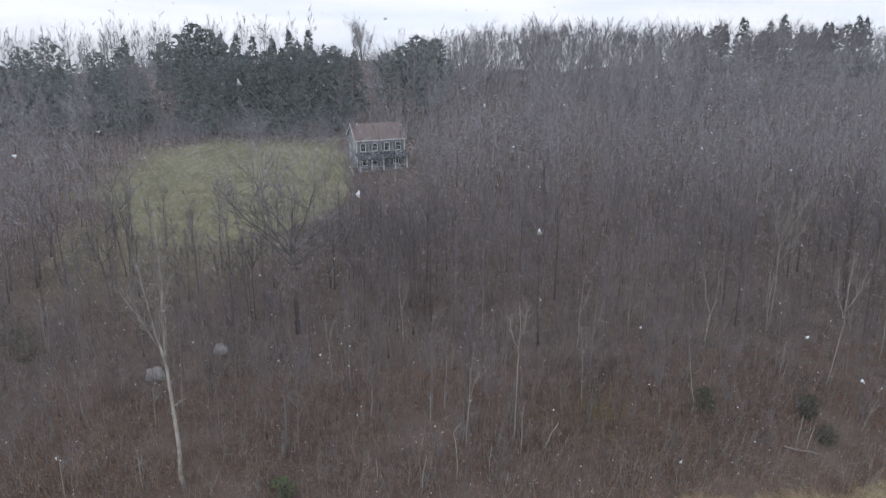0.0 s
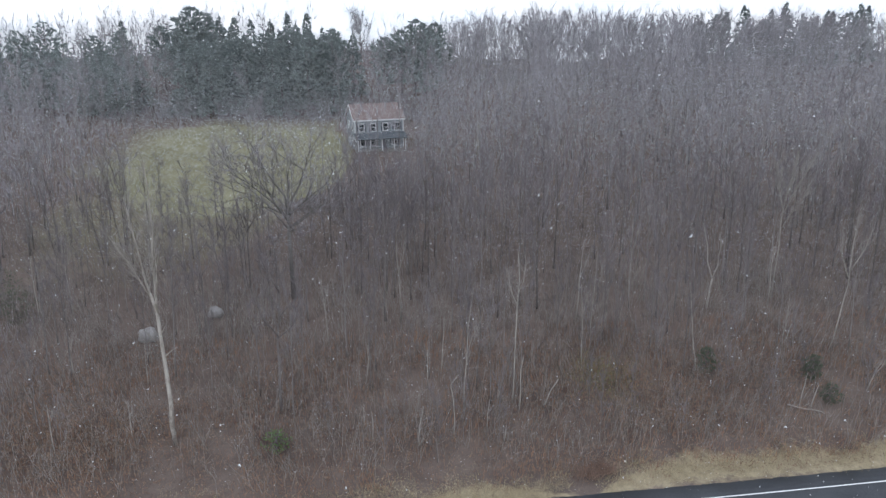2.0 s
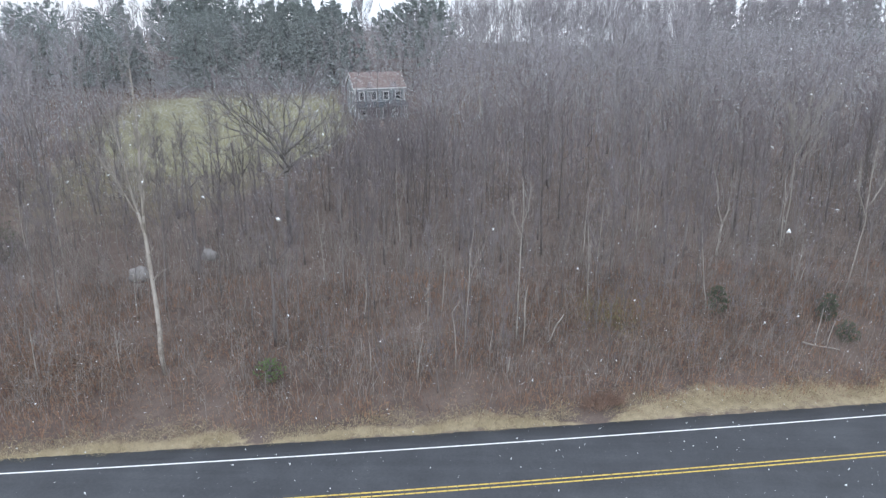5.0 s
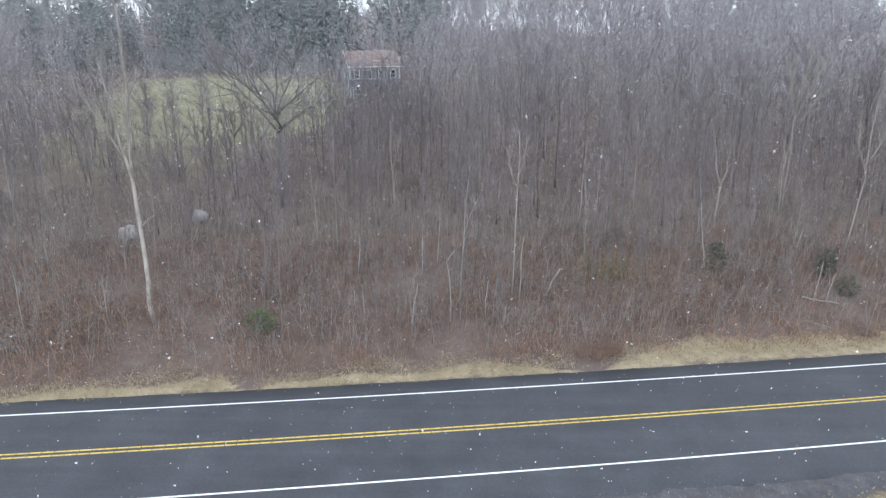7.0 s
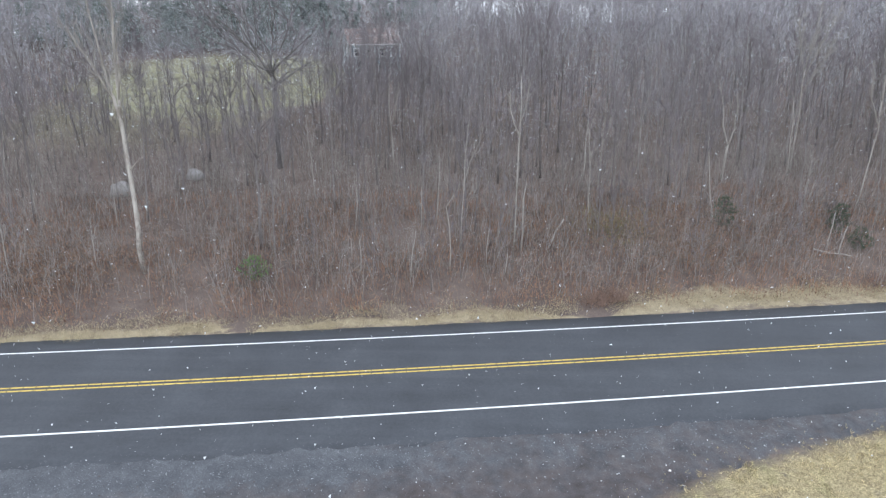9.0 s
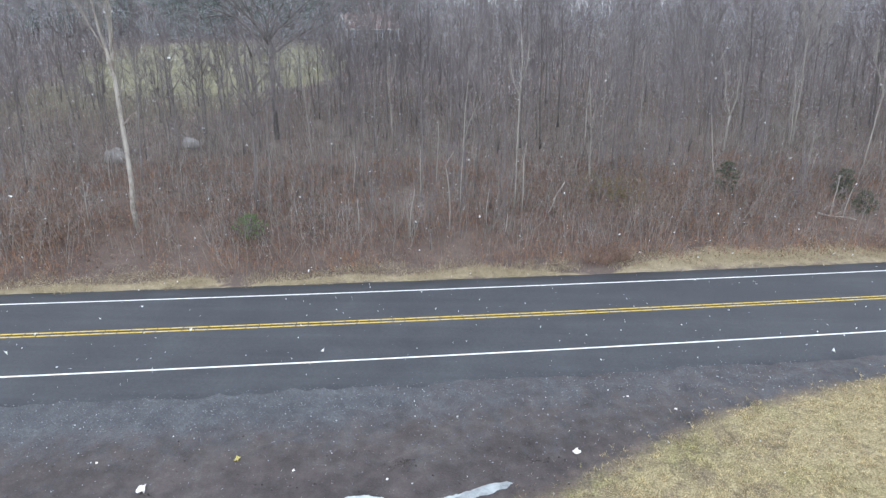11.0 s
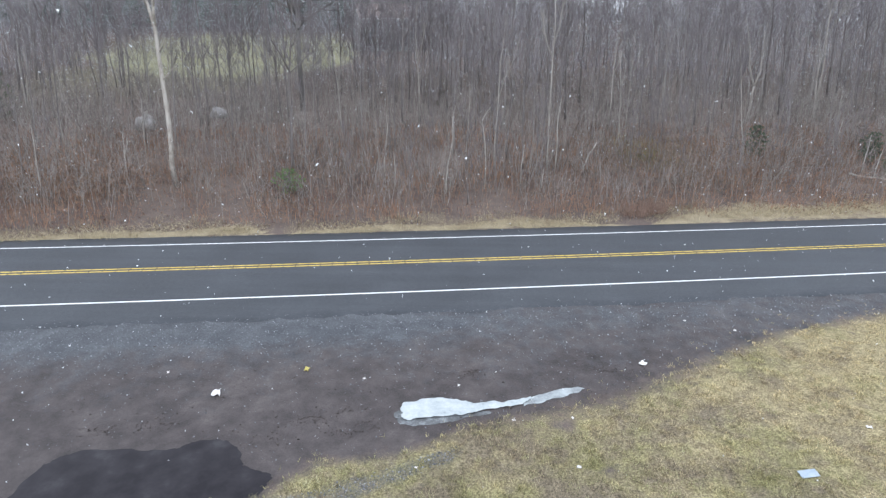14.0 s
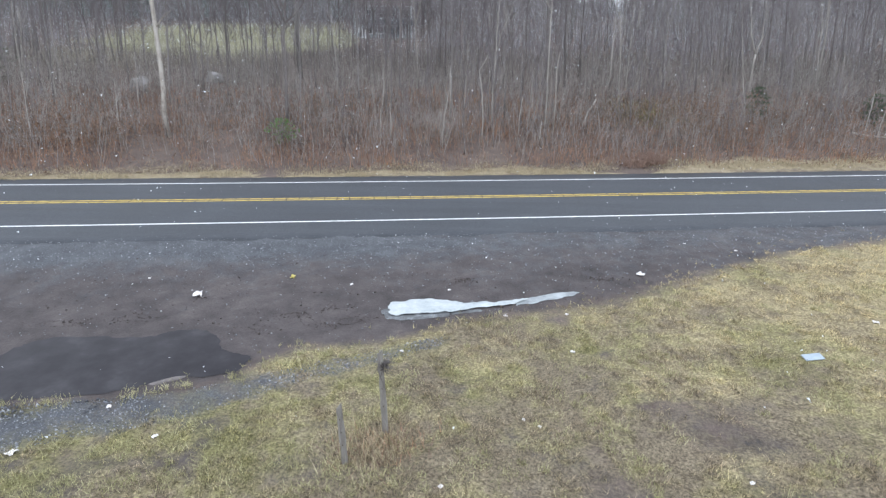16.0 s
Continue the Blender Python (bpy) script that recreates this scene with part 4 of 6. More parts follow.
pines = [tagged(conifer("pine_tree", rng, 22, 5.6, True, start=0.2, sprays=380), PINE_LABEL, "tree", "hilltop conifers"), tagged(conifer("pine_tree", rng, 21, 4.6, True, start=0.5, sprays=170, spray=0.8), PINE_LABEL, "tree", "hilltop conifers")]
first_use = set()


def plant(proto, x, y, s, sz=None, sink=0.0):
    m = scaled(x, y, float(ground_z(x, y)) - sink, rng.uniform(0, 360), s, sz)
    if proto.name not in first_use:
        first_use.add(proto.name)
        proto.matrix_basis = m
        return proto
    ob = copy_thing(proto, m)
    ob.matrix_basis = m
    return ob


# wall of conifers behind the field, two deep, thickest beside the house
for i in range(52):
    x = -66 + 46 * rng.uniform() ** 0.8
    y = 150 + rng.uniform(0, 16)
    if any((x - px) ** 2 + (y - py) ** 2 < 5 for px, py in spots):
        continue
    spots.append((x, y))
    plant((spruces + pines)[int(rng.choice([0, 1, 2, 2, 3]))], x, y, rng.uniform(0.66, 0.86), None)
# a looser stand of them west of the field
for i in range(30):
    x, y = rng.uniform(-118, -70), rng.uniform(143, 162)
    if any((x - px) ** 2 + (y - py) ** 2 < 6 for px, py in spots):
        continue
    spots.append((x, y))
    plant((spruces + pines)[int(rng.choice([0, 2, 3, 3]))], x, y, rng.uniform(0.5, 0.68))
# those whose tops stand out along the skyline: place, height, kind
for x, y, kind, h in ((-115, 170, 4, 17.0), (-107, 170, 4, 18.6), (-111, 164, 4, 15.9), (-101, 166, 4, 15.4), (-95, 172, 3, 15.1), (-86.1, 170, 1, 18.8), (-91, 178, 3, 15.3), (-67.4, 170, 3, 23.6), (-65, 173, 3, 21.7), (-59.8, 170, 1, 20.8), (-55.8, 170, 0, 20.1), (-51.4, 170, 0, 19.1), (-46.4, 171, 2, 18.9),
                      (-41.6, 170, 0, 20.8), (-38.8, 168, 2, 18.7), (-36.3, 170, 0, 20.6), (-32.1, 169, 1, 17.3), (-72, 172, 3, 17.7), (-78, 176, 3, 17.0), (-7.3, 172, 3, 19.9), (-2.1, 174, 3, 19.4), (-11, 170, 3, 17.3), (-15.5, 168, 3, 15.3), (-4, 164, 3, 16.6),
                      (95.4, 240, 0, 18.3), (103.6, 241, 3, 17.8), (107.6, 243, 0, 18.2), (112.6, 240, 0, 20.6), (116.0, 244, 1, 19.1), (128.2, 240, 2, 20.9), (126.0, 246, 0, 17.7), (135.0, 240, 1, 18.1), (144.2, 240, 2, 20.2), (148.5, 244, 0, 19.2), (151.0, 238, 3, 18.9), (156.2, 240, 2, 21.3), (160.5, 242, 0, 20.2), (120, 238, 3, 15.1), (140, 244, 3, 15.4), (99, 246, 3, 14.5)):
    spots.append((x, y))
    plant((spruces + pines)[kind], x, y, h / (21.0 if kind == 4 else 22.0))

far_woods()


# ---- far distance ----
def backdrop():
    m = bpy.data.materials.new("pale_snow_haze")
    m.use_nodes = True
    nt = m.node_tree
    nt.nodes.clear()
    out, em = nt.nodes.new("ShaderNodeOutputMaterial"), nt.nodes.new("ShaderNodeEmission")
    pos = nt.nodes.new("ShaderNodeNewGeometry").outputs["Position"]
    mp = nt.nodes.new("ShaderNodeMapping")
    mp.inputs["Scale"].default_value = (0.0016, 0.0016, 0.012)
    nt.links.new(pos, mp.inputs["Vector"])
    cloud = ramp_node(nt, [(0.35, (0.84, 0.89, 0.94)), (0.6, (1.0, 1.0, 1.0))])
    nt.links.new(noise_node(nt, mp.outputs["Vector"], 1.0, 4).outputs["Fac"], cloud.inputs["Fac"])
    nt.links.new(cloud.outputs["Color"], em.inputs["Color"])
    em.inputs["Strength"].default_value = 1.95
    nt.links.new(em.outputs[0], out.inputs["Surface"])
    k = 96
    a = np.linspace(0, 2 * np.pi, k, endpoint=False)
    ring = np.stack([np.cos(a) * 1900, np.sin(a) * 1900], 1)
    v = np.concatenate([np.c_[ring, np.full(k, -140.0)], np.c_[ring, np.full(k, 330.0)]])
    i = np.arange(k)
    j = (i + 1) % k
    ob = new("backdrop", raw_mesh("backdrop", v, np.stack([i, j, j + k, i + k], 1), m))
    tagged(ob, "pale overcast sky and distance lost in falling snow", "backdrop", kind="structure")


backdrop()


# ---- the marked trees ----
def limb_tree(name, lines, bark, twig, label, crown_from=(), crown_n=12, crown_len=1.2, base=None):
    """A tree from its own trunk and limb lines (points, first and last radius), with twigs along some of them."""
    root = new(name)
    origin = np.array(lines[0][0][0], float) if base is None else np.array(base, float)
    wood, fine = Geo(), Geo()
    for pts, r0, r1 in lines:
        pts = np.array(pts, float) - origin
        # bend each line a little between its points
        out = [pts[0]]
        for p, q in zip(pts[:-1], pts[1:]):
            d = np.linalg.norm(q - p)
            out.append((p + q) / 2 + rng.normal(0, 0.02, 3) * d)
            out.append(q)
        tube(wood, out, np.linspace(r0, r1, len(out)), 7)
    st, en = [], []
    for k in crown_from:
        pts = np.array(lines[k][0], float) - origin
        for _ in range(crown_n):
            t = rng.uniform(0.2, 1) * (len(pts) - 1)
            m = min(int(t), len(pts) - 2)
            o = pts[m] + (pts[m + 1] - pts[m]) * (t - m)
            d = unit(unit(pts[m + 1] - pts[m]) + rng.normal(0, 0.5, 3) + np.array([0, 0, 0.3]))
            q = o + d * crown_len * rng.uniform(0.5, 1.4)
            st.append(o), en.append(q)
            for _ in range(6):
                o2 = o + (q - o) * rng.uniform(0.2, 1)
                st.append(o2)
                en.append(o2 + unit(d + rng.normal(0, 0.5, 3) + np.array([0, 0, 0.3])) * crown_len * rng.uniform(0.25, 0.7))
    root.location = origin
    part("trunk", wood.mesh("trunk", bark, True), root)
    if st:
        cones(fine, st, en, 0.016, 2)
        part("crown", fine.mesh("crown", twig), root)
    return tagged(root, label, "tree")


gz = lambda x, y: float(ground_z(x, y))

limb_tree("dead_tree", [
    ([(-19.6, 37.0, gz(-19.6, 37) - 0.3), (-19.75, 37.5, 4.2), (-19.95, 38.1, 7.8), (-20.15, 38.6, 11.0), (-20.5, 38.8, 12.6)], 0.175, 0.10),
    ([(-20.15, 38.6, 10.9), (-20.7, 38.9, 13.5), (-21.0, 39.1, 16.0), (-21.3, 39.2, 18.8)], 0.095, 0.03),
    ([(-20.15, 38.6, 10.9), (-20.0, 38.8, 14.0), (-19.7, 39.0, 17.5), (-19.6, 39.2, 21.9)], 0.095, 0.03),
    ([(-20.1, 38.7, 12.4), (-19.6, 38.5, 14.8), (-19.3, 38.3, 18.0)], 0.06, 0.02),
    ([(-20.4, 38.7, 12.2), (-21.5, 38.9, 14.6), (-22.8, 39.1, 16.8)], 0.055, 0.02),
    ([(-19.95, 38.1, 7.9), (-19.3, 37.9, 8.5), (-18.7, 37.8, 8.9)], 0.06, 0.02),
    ([(-20.05, 38.4, 9.6), (-19.5, 38.2, 10.4)], 0.05, 0.015),
], BARK_PALE, TWIG_PALE, "tall pale dead tree with peeling bark above the brush", (1, 2, 3, 4), 26, 1.5)

limb_tree("birch_tree", [
    ([(28.3, 58.2, gz(28.3, 58.2) - 0.3), (28.35, 58.2, 3.6), (28.4, 58.2, 5.7)], 0.11, 0.09),
    ([(28.4, 58.2, 5.6), (27.6, 58.2, 7.6), (27.4, 58.2, 9.2), (26.5, 58.2, 11.9)], 0.085, 0.02),
    ([(28.4, 58.2, 5.6), (28.75, 58.1, 7.2), (28.7, 58.1, 9.0), (28.5, 58.2, 10.7)], 0.07, 0.02),
], BARK_BIRCH, TWIG_PALE, "slender white birch with two forked leaders", (1, 2), 4, 0.7)

limb_tree("pale_maple", [
    ([(36.6, 61, gz(36.6, 61) - 0.3), (36.45, 61, 5.0), (36.35, 61, 8.5), (36.0, 61, 12.6)], 0.085, 0.045),
    ([(36.05, 61, 12.2), (35.3, 61.2, 14.6), (34.7, 61.3, 17.2)], 0.038, 0.012),
    ([(36.0, 61, 12.5), (36.1, 60.8, 15.0), (36.3, 60.7, 17.8)], 0.042, 0.012),
    ([(36.1, 61, 11.6), (37.2, 61.2, 14.8), (38.6, 61.3, 18.4)], 0.042, 0.012),
    ([(36.2, 61, 10.2), (37.0, 60.7, 12.4), (37.9, 60.5, 14.8)], 0.032, 0.012),
], BARK_BIRCH, TWIG_PALE, "pale-barked tree with a fan of light twigs", (1, 2, 3, 4), 30, 1.3)

limb_tree("pale_maple", [
    ([(36.9, 50.6, gz(36.9, 50.6) - 0.3), (37.2, 50.6, 5.0), (37.3, 50.6, 8.4), (37.0, 50.6, 11.0)], 0.058, 0.04),
    ([(37.0, 50.6, 10.9), (36.9, 50.7, 13.0), (36.8, 50.7, 15.0)], 0.06, 0.015),
    ([(37.1, 50.6, 9.5), (37.9, 50.4, 11.9), (38.2, 50.4, 13.8)], 0.05, 0.015),
    ([(37.1, 50.6, 9.0), (36.2, 50.8, 11.0), (35.9, 50.8, 12.8)], 0.05, 0.015),
], BARK_BIRCH, TWIG_PALE, "slim pale-barked tree with upright twigs", (1, 2, 3), 16, 1.0)

limb_tree("young_tree", [
    ([(6.0, 42.6, gz(6.0, 42.6) - 0.3), (6.1, 43.3, 5.0), (6.2, 43.9, 9.0), (6.2, 44.5, 13.5)], 0.065, 0.02),
    ([(6.22, 44.5, 9.8), (6.7, 44.5, 11.2), (6.8, 44.5, 12.8)], 0.04, 0.012),
    ([(6.22, 44.5, 9.2), (5.6, 44.6, 10.8), (5.5, 44.6, 12.2)], 0.04, 0.012),
], BARK_BIRCH, TWIG_PALE, "tall thin pale sapling standing straight among the brush", (0, 1, 2), 10, 0.8)

limb_tree("leaning_snag", [
    ([(8.45, 42.4, gz(8.45, 42.4) - 0.3), (8.8, 42.6, 1.2), (9.15, 42.8, 2.1), (9.75, 43.0, 3.0)], 0.08, 0.045),
], BARK_BIRCH, TWIG_PALE, "short pale broken trunk leaning over the brush")

SAPLING_LABEL = "thin pale sapling at the wood's edge"


def sapling(bx, by, h, r, lx, ly):
    """A thin stem with one side shoot and a few fine twigs."""
    z0 = gz(bx, by)
    limb_tree("sapling", [
        ([(bx, by, z0 - 0.2), (bx + lx * 0.4, by + ly * 0.4, z0 + h * 0.5), (bx + lx, by + ly, z0 + h)], r * 0.95, 0.015),
        ([(bx + lx * 0.45, by + ly * 0.45, z0 + h * 0.55), (bx + lx + 0.08 * h, by + ly, z0 + h * 0.85)], r * 0.5, 0.01),
    ], BARK_BIRCH, TWIG_PALE, SAPLING_LABEL, (0, 1), 5, 0.12 * h)


for bx, by, h, r in ((-36.3, 53.6, 8.0, 0.07), (-38.2, 52.0, 6.0, 0.06), (-39.3, 53.0, 6.5, 0.06), (1.9, 41.4, 9.5, 0.05), (13.8, 55.5, 8.0, 0.06), (33.1, 51.7, 5.0, 0.05), (35.4, 59.3, 8.0, 0.06), (-27.9, 35.8, 4.0, 0.05), (-22.9, 37.2, 3.2, 0.04),
                     (12.8, 47.5, 8.0, 0.06), (14.5, 52.0, 9.0, 0.06), (37.5, 45.5, 3.2, 0.05),
                     (20.5, 60.0, 9.0, 0.07), (-31.0, 44.0, 4.5, 0.05), (-24.5, 43.5, 4.0, 0.05), (46.0, 56.0, 8.0, 0.07), (-10.5, 50.0, 7.0, 0.06), (-4.0, 54.0, 10.0, 0.07)):
    lx, ly = rng.normal(0, 0.05, 2) * h + (0.18 * h if bx > 30 and h < 4 else -0.12 * h * bx / by, 0)
    sapling(bx, by, h, r, lx, ly)

# crooked thin stems by the road bank: foot, then height and sideways lean of each bend
for bx, by, r, bends in ((0.0, 46.3, 0.055, ((2.6, 0.2), (5.4, 0.3))), (1.05, 38.6, 0.045, ((3.2, -0.02), (4.7, -0.25), (5.6, 0.3))), (6.35, 41.0, 0.05, ((4.0, -0.03), (5.4, 0.14))), (3.7, 39.4, 0.04, ((2.9, 0.14),)), (4.85, 38.1, 0.045, ((1.7, 0.18),)),
                         (-1.58, 37.7, 0.045, ((1.9, 0.08), (3.4, 0.35))), (-5.9, 39.5, 0.04, ((1.6, -0.02),)), (-5.15, 38.2, 0.04, ((2.3, 0.02),)), (-6.4, 44.8, 0.045, ((2.3, 0.3), (3.3, 0.22))), (-1.1, 44.0, 0.05, ((3.7, 0.05),)),
                         (30.4, 43.3, 0.05, ((1.3, 0.0), (3.2, 0.05))), (31.3, 43.1, 0.055, ((1.1, 0.05), (2.2, 0.2))), (33.6, 52.2, 0.045, ((1.9, 0.3),)), (23.1, 47.4, 0.06, ((2.4, -0.55), (8.6, -1.7))), (25.0, 47.5, 0.05, ((1.3, -0.3), (2.4, -0.95)))):
    z0 = gz(bx, by)
    limb_tree("sapling", [([(bx, by, z0 - 0.2)] + [(bx + lx, by, z0 + h) for h, lx in bends], r, 0.018)], BARK_BIRCH, TWIG_PALE, SAPLING_LABEL, (0,), 4, 0.35)

# a broken pale branch caught in the undergrowth, and a long pale log on the bank
limb_tree("broken_branch", [
    ([(-8.2, 56.0, gz(-8.2, 56.0) - 0.1), (-9.35, 56.0, 3.9), (-9.65, 56.0, 4.75)], 0.055, 0.02),
    ([(-9.3, 56.0, 3.85), (-9.1, 56.0, 4.5), (-8.6, 56.0, 4.85)], 0.04, 0.015),
], BARK_BIRCH, TWIG_PALE, "pale broken branch bent over in the undergrowth")
limb_tree("fallen_log", [
    ([(29.2, 43.0, gz(29.2, 43.0) + 0.3), (30.4, 42.7, gz(30.4, 42.7) + 0.25), (31.9, 42.4, gz(31.9, 42.4) + 0.1)], 0.07, 0.05),
    ([(30.2, 42.75, gz(30.2, 42.75) + 0.25), (30.9, 42.9, gz(30.9, 42.9) + 0.6)], 0.03, 0.015),
], BARK_PALE, TWIG_PALE, "pale fallen log lying along the foot of the woods")
limb_tree("leaning_snag", [
    ([(7.3, 125.0, gz(7.3, 125.0) - 0.3), (7.4, 125.0, 9.5), (7.2, 125.0, 13.5)], 0.26, 0.14),
    ([(7.35, 125.0, 11.0), (8.3, 125.0, 12.6)], 0.1, 0.04),
], BARK_PALE, TWIG_PALE, "pale broken dead trunk standing beside the yard")


def clump(x, y, height, stems, r, label, seed, pale=False):
    """A tree of one to three near-upright stems that fork into steep limbs above mid-height."""
    r3 = np.random.default_rng(seed)
    z0 = gz(x, y)
    lines, ups = [], []
    for k in range(stems):
        a = 2 * np.pi * k / stems + r3.uniform(-0.5, 0.5)
        tall = height * (1.0 if k == 0 else r3.uniform(0.75, 0.95)) * 1.15
        thick = 0.8 * r if k == 0 else r * 0.55
        out = tall * 0.035 * r3.uniform(0.4, 1.3)
        p = np.array([x, y, z0 - 0.2]) + np.array([np.cos(a), np.sin(a), 0]) * 0.3 * (stems > 1)
        m1 = p + np.array([np.cos(a) * out * 0.5, np.sin(a) * out * 0.5, tall * 0.3])
        m2 = p + np.array([np.cos(a) * out, np.sin(a) * out, tall * 0.55])
        top = m2 + np.array([r3.normal(0, 0.02), r3.normal(0, 0.02), 0.43]) * tall
        lines.append(([p, m1, m2, top], thick, 0.025))
        ups.append(len(lines) - 1)
        for f in range(6):
            b = a + f * 2.1 + r3.uniform(-0.6, 0.6)
            u = r3.uniform(0.0, 1.0)
            q = m1 + (m2 - m1) * (0.55 + 0.45 * u) if f < 3 else m2 + (top - m2) * u * 0.6
            w = tall * r3.uniform(0.06, 0.13)
            e = q + np.array([np.cos(b) * w, np.sin(b) * w, tall * r3.uniform(0.16, 0.34)])
            lines.append(([q, q + (e - q) * 0.45 + np.array([np.cos(b), np.sin(b), 0]) * 0.3 * w, e], thick * 0.45, 0.015))
            ups.append(len(lines) - 1)
    limb_tree("bare_tree", lines, BARK_GREY if pale else BARK_DARK, TWIG_GREY, label, ups, 6, 0.08 * height, (x, y, z0))


CLUMP_LABEL = "dark bare tree forking into steep limbs above mid-height"
for k, (cx, cy, ch, cs, cr) in enumerate(((-22.8, 51.3, 9.5, 3, 0.11), (-23.6, 60.4, 11.0, 2, 0.13), (-21.2, 60.7, 10.5, 3, 0.10), (-16.2, 53.5, 9.0, 2, 0.13), (-11.8, 72.7, 10, 2, 0.12), (-9.0, 59.8, 10.5, 3, 0.09), (-13.8, 69.4, 10, 2, 0.11),
                                          (-40.3, 72.0, 11, 2, 0.12), (-39.3, 65.8, 10, 2, 0.11), (-47.5, 70.0, 11, 2, 0.12), (-6.5, 63.0, 11.5, 2, 0.10), (2.8, 43.9, 10.0, 2, 0.075), (-2.5, 66.0, 12, 2, 0.12), (1.5, 58.0, 12, 2, 0.09))):
    clump(cx, cy, ch, cs, cr, CLUMP_LABEL, 40 + k)
clump(-12.6, 40.4, 12.5, 1, 0.16, "straight grey-brown tree rising from the roadside brush", 77)


def oak():
    """The dark spreading tree in front of the field."""
    r2 = np.random.default_rng(21)
    root = new("oak_tree")
    wood, fine = Geo(), Geo()
    z0 = gz(-15.6, 58.3)
    o = np.array([-15.6, 58.3, z0])
    fork = 12.6 - z0
    tube(wood, [(0, 0, -0.3), (0.05, 0, fork * 0.5), (0.15, 0, fork)], [0.27, 0.20, 0.17], 9)
    st, en = [], []

    def limb(p, d, length, r, depth):
        pts = [p]
        for _ in range(4):
            d = unit(d + r2.normal(0, 0.24, 3) + np.array([0, 0, 0.06]))
            pts.append(pts[-1] + d * length / 4)
        tube(wood, pts, np.linspace(r, max(0.3 * r, 0.015), 5), 5 if depth < 2 else 4)
        if depth < 2:
            for k in range(5 if depth == 0 else 4):
                t = r2.uniform(0.3, 1) * 3.99
                m = int(t)
                q = pts[m] + (pts[m + 1] - pts[m]) * (t - m)
                limb(q, unit(d + r2.normal(0, 0.5, 3) + np.array([0, 0, 0.15])), length * r2.uniform(0.45, 0.7), r * 0.42, depth + 1)
        for _ in range(9 if depth == 2 else 4):
            t = r2.uniform(0.2, 1) * 3.99
            m = int(t)
            q = pts[m] + (pts[m + 1] - pts[m]) * (t - m)
            st.append(q)
            en.append(q + unit(d + r2.normal(0, 0.6, 3) + np.array([0, 0, 0.2])) * r2.uniform(0.3, 1.0))

    for a, e, length in ((178, 0.55, 9.0), (165, 1.0, 9.0), (120, 1.6, 8.5), (92, 2.4, 9.0), (70, 2.0, 8.5), (20, 0.9, 6.0), (-15, 1.3, 6.5), (-60, 1.3, 6.5), (-120, 1.1, 7.5), (195, 0.45, 8.0), (-5, 0.7, 5.0), (140, 1.3, 8.0)):
        a = radians(a)
        up = fork * r2.uniform(0.8, 1.0)
        limb(np.array([0.12, 0, up]), unit(np.array([np.cos(a), np.sin(a), e])), length * 0.85, 0.105, 0)
    cones(fine, st, en, 0.02)
    root.location = o
    part("trunk", wood.mesh("trunk", BARK_OAK, True), root)
    part("crown", fine.mesh("crown", TWIG_HAZED), root)
    tagged(root, "dark bare oak with wide crooked limbs before the field", "tree")


oak()


def shrub(x, y, h, w, label, name="cedar_shrub", needles=NEEDLES_DARK):
    ob = conifer(name, rng, h, w, True, needles, 380, 0.03, 1.0 if h < 3 else 0.6)
    ob.location = (x, y, gz(x, y) - 0.1)
    tagged(ob, label, "shrub")


shrub(-12.1, 36.9, 1.8, 1.0, "small green cedar among red-brown brush", needles=NEEDLES_NEAR)
shrub(23.8, 47.2, 2.6, 0.95, "dark evergreen shrub at the foot of a pale sapling")
shrub(33.0, 43.6, 1.9, 0.95, "dark evergreen bush at the edge of the woods")
shrub(33.2, 46.8, 2.6, 0.9, "dark evergreen bush at the edge of the woods")


shrub(-41.0, 52.5, 3.6, 1.8, "dull olive evergreen bush standing among grey stems")
shrub(-44.5, 56.0, 4.2, 1.8, "dull olive evergreen bush standing among grey stems")


def boulder(x, y, sx, sy, sz, seed):
    bm = bmesh.new()
    bmesh.ops.create_icosphere(bm, subdivisions=3, radius=1)
    for v in bm.verts:
        n = noise.noise(v.co * 1.4 + Vector((seed, 0, 0))) * 0.35 + noise.noise(v.co * 4 + Vector((0, seed, 0))) * 0.1
        v.co = Vector((v.co.x * sx, v.co.y * sy, v.co.z * sz)) * (1 + n)
    ob = new("boulder", from_bm("boulder", bm, STONE, True))
    ob.location = (x, y, gz(x, y) + sz * 0.35)
    tagged(ob, "pale grey boulder lying among thin stems", "boulder")


boulder(-27.3, 50.0, 0.95, 0.7, 0.75, 3.0)
boulder(-22.5, 54.3, 0.8, 0.7, 0.65, 9.0)


# ---- undergrowth and grass ----
def scatter(n, x0, x1, s0, s1, keep=0.0):
    x = rng.uniform(x0, x1, n)
    s = rng.uniform(0, 1, n) * (s1 - s0) + s0
    y = s + 32.6 + ROAD_SLOPE * x
    patch = np.sin(0.35 * x + 1.7 * np.sin(0.23 * y)) * np.sin(0.31 * y + 0.5) + np.sin(1.1 * x + 0.6 * y) * 0.4
    ok = (patch > keep - rng.uniform(0, 1, n) * 1.6) & ~inside(FIELD, x, y) & ~inside(YARD, x, y) & (~inside(GLADE, x, y) | (rng.uniform(0, 1, n) < np.where(y > 76, 0.35, 0.9))) & (np.abs(x) < 14 + (y + 12) * 0.74)
    return x[ok], y[ok]


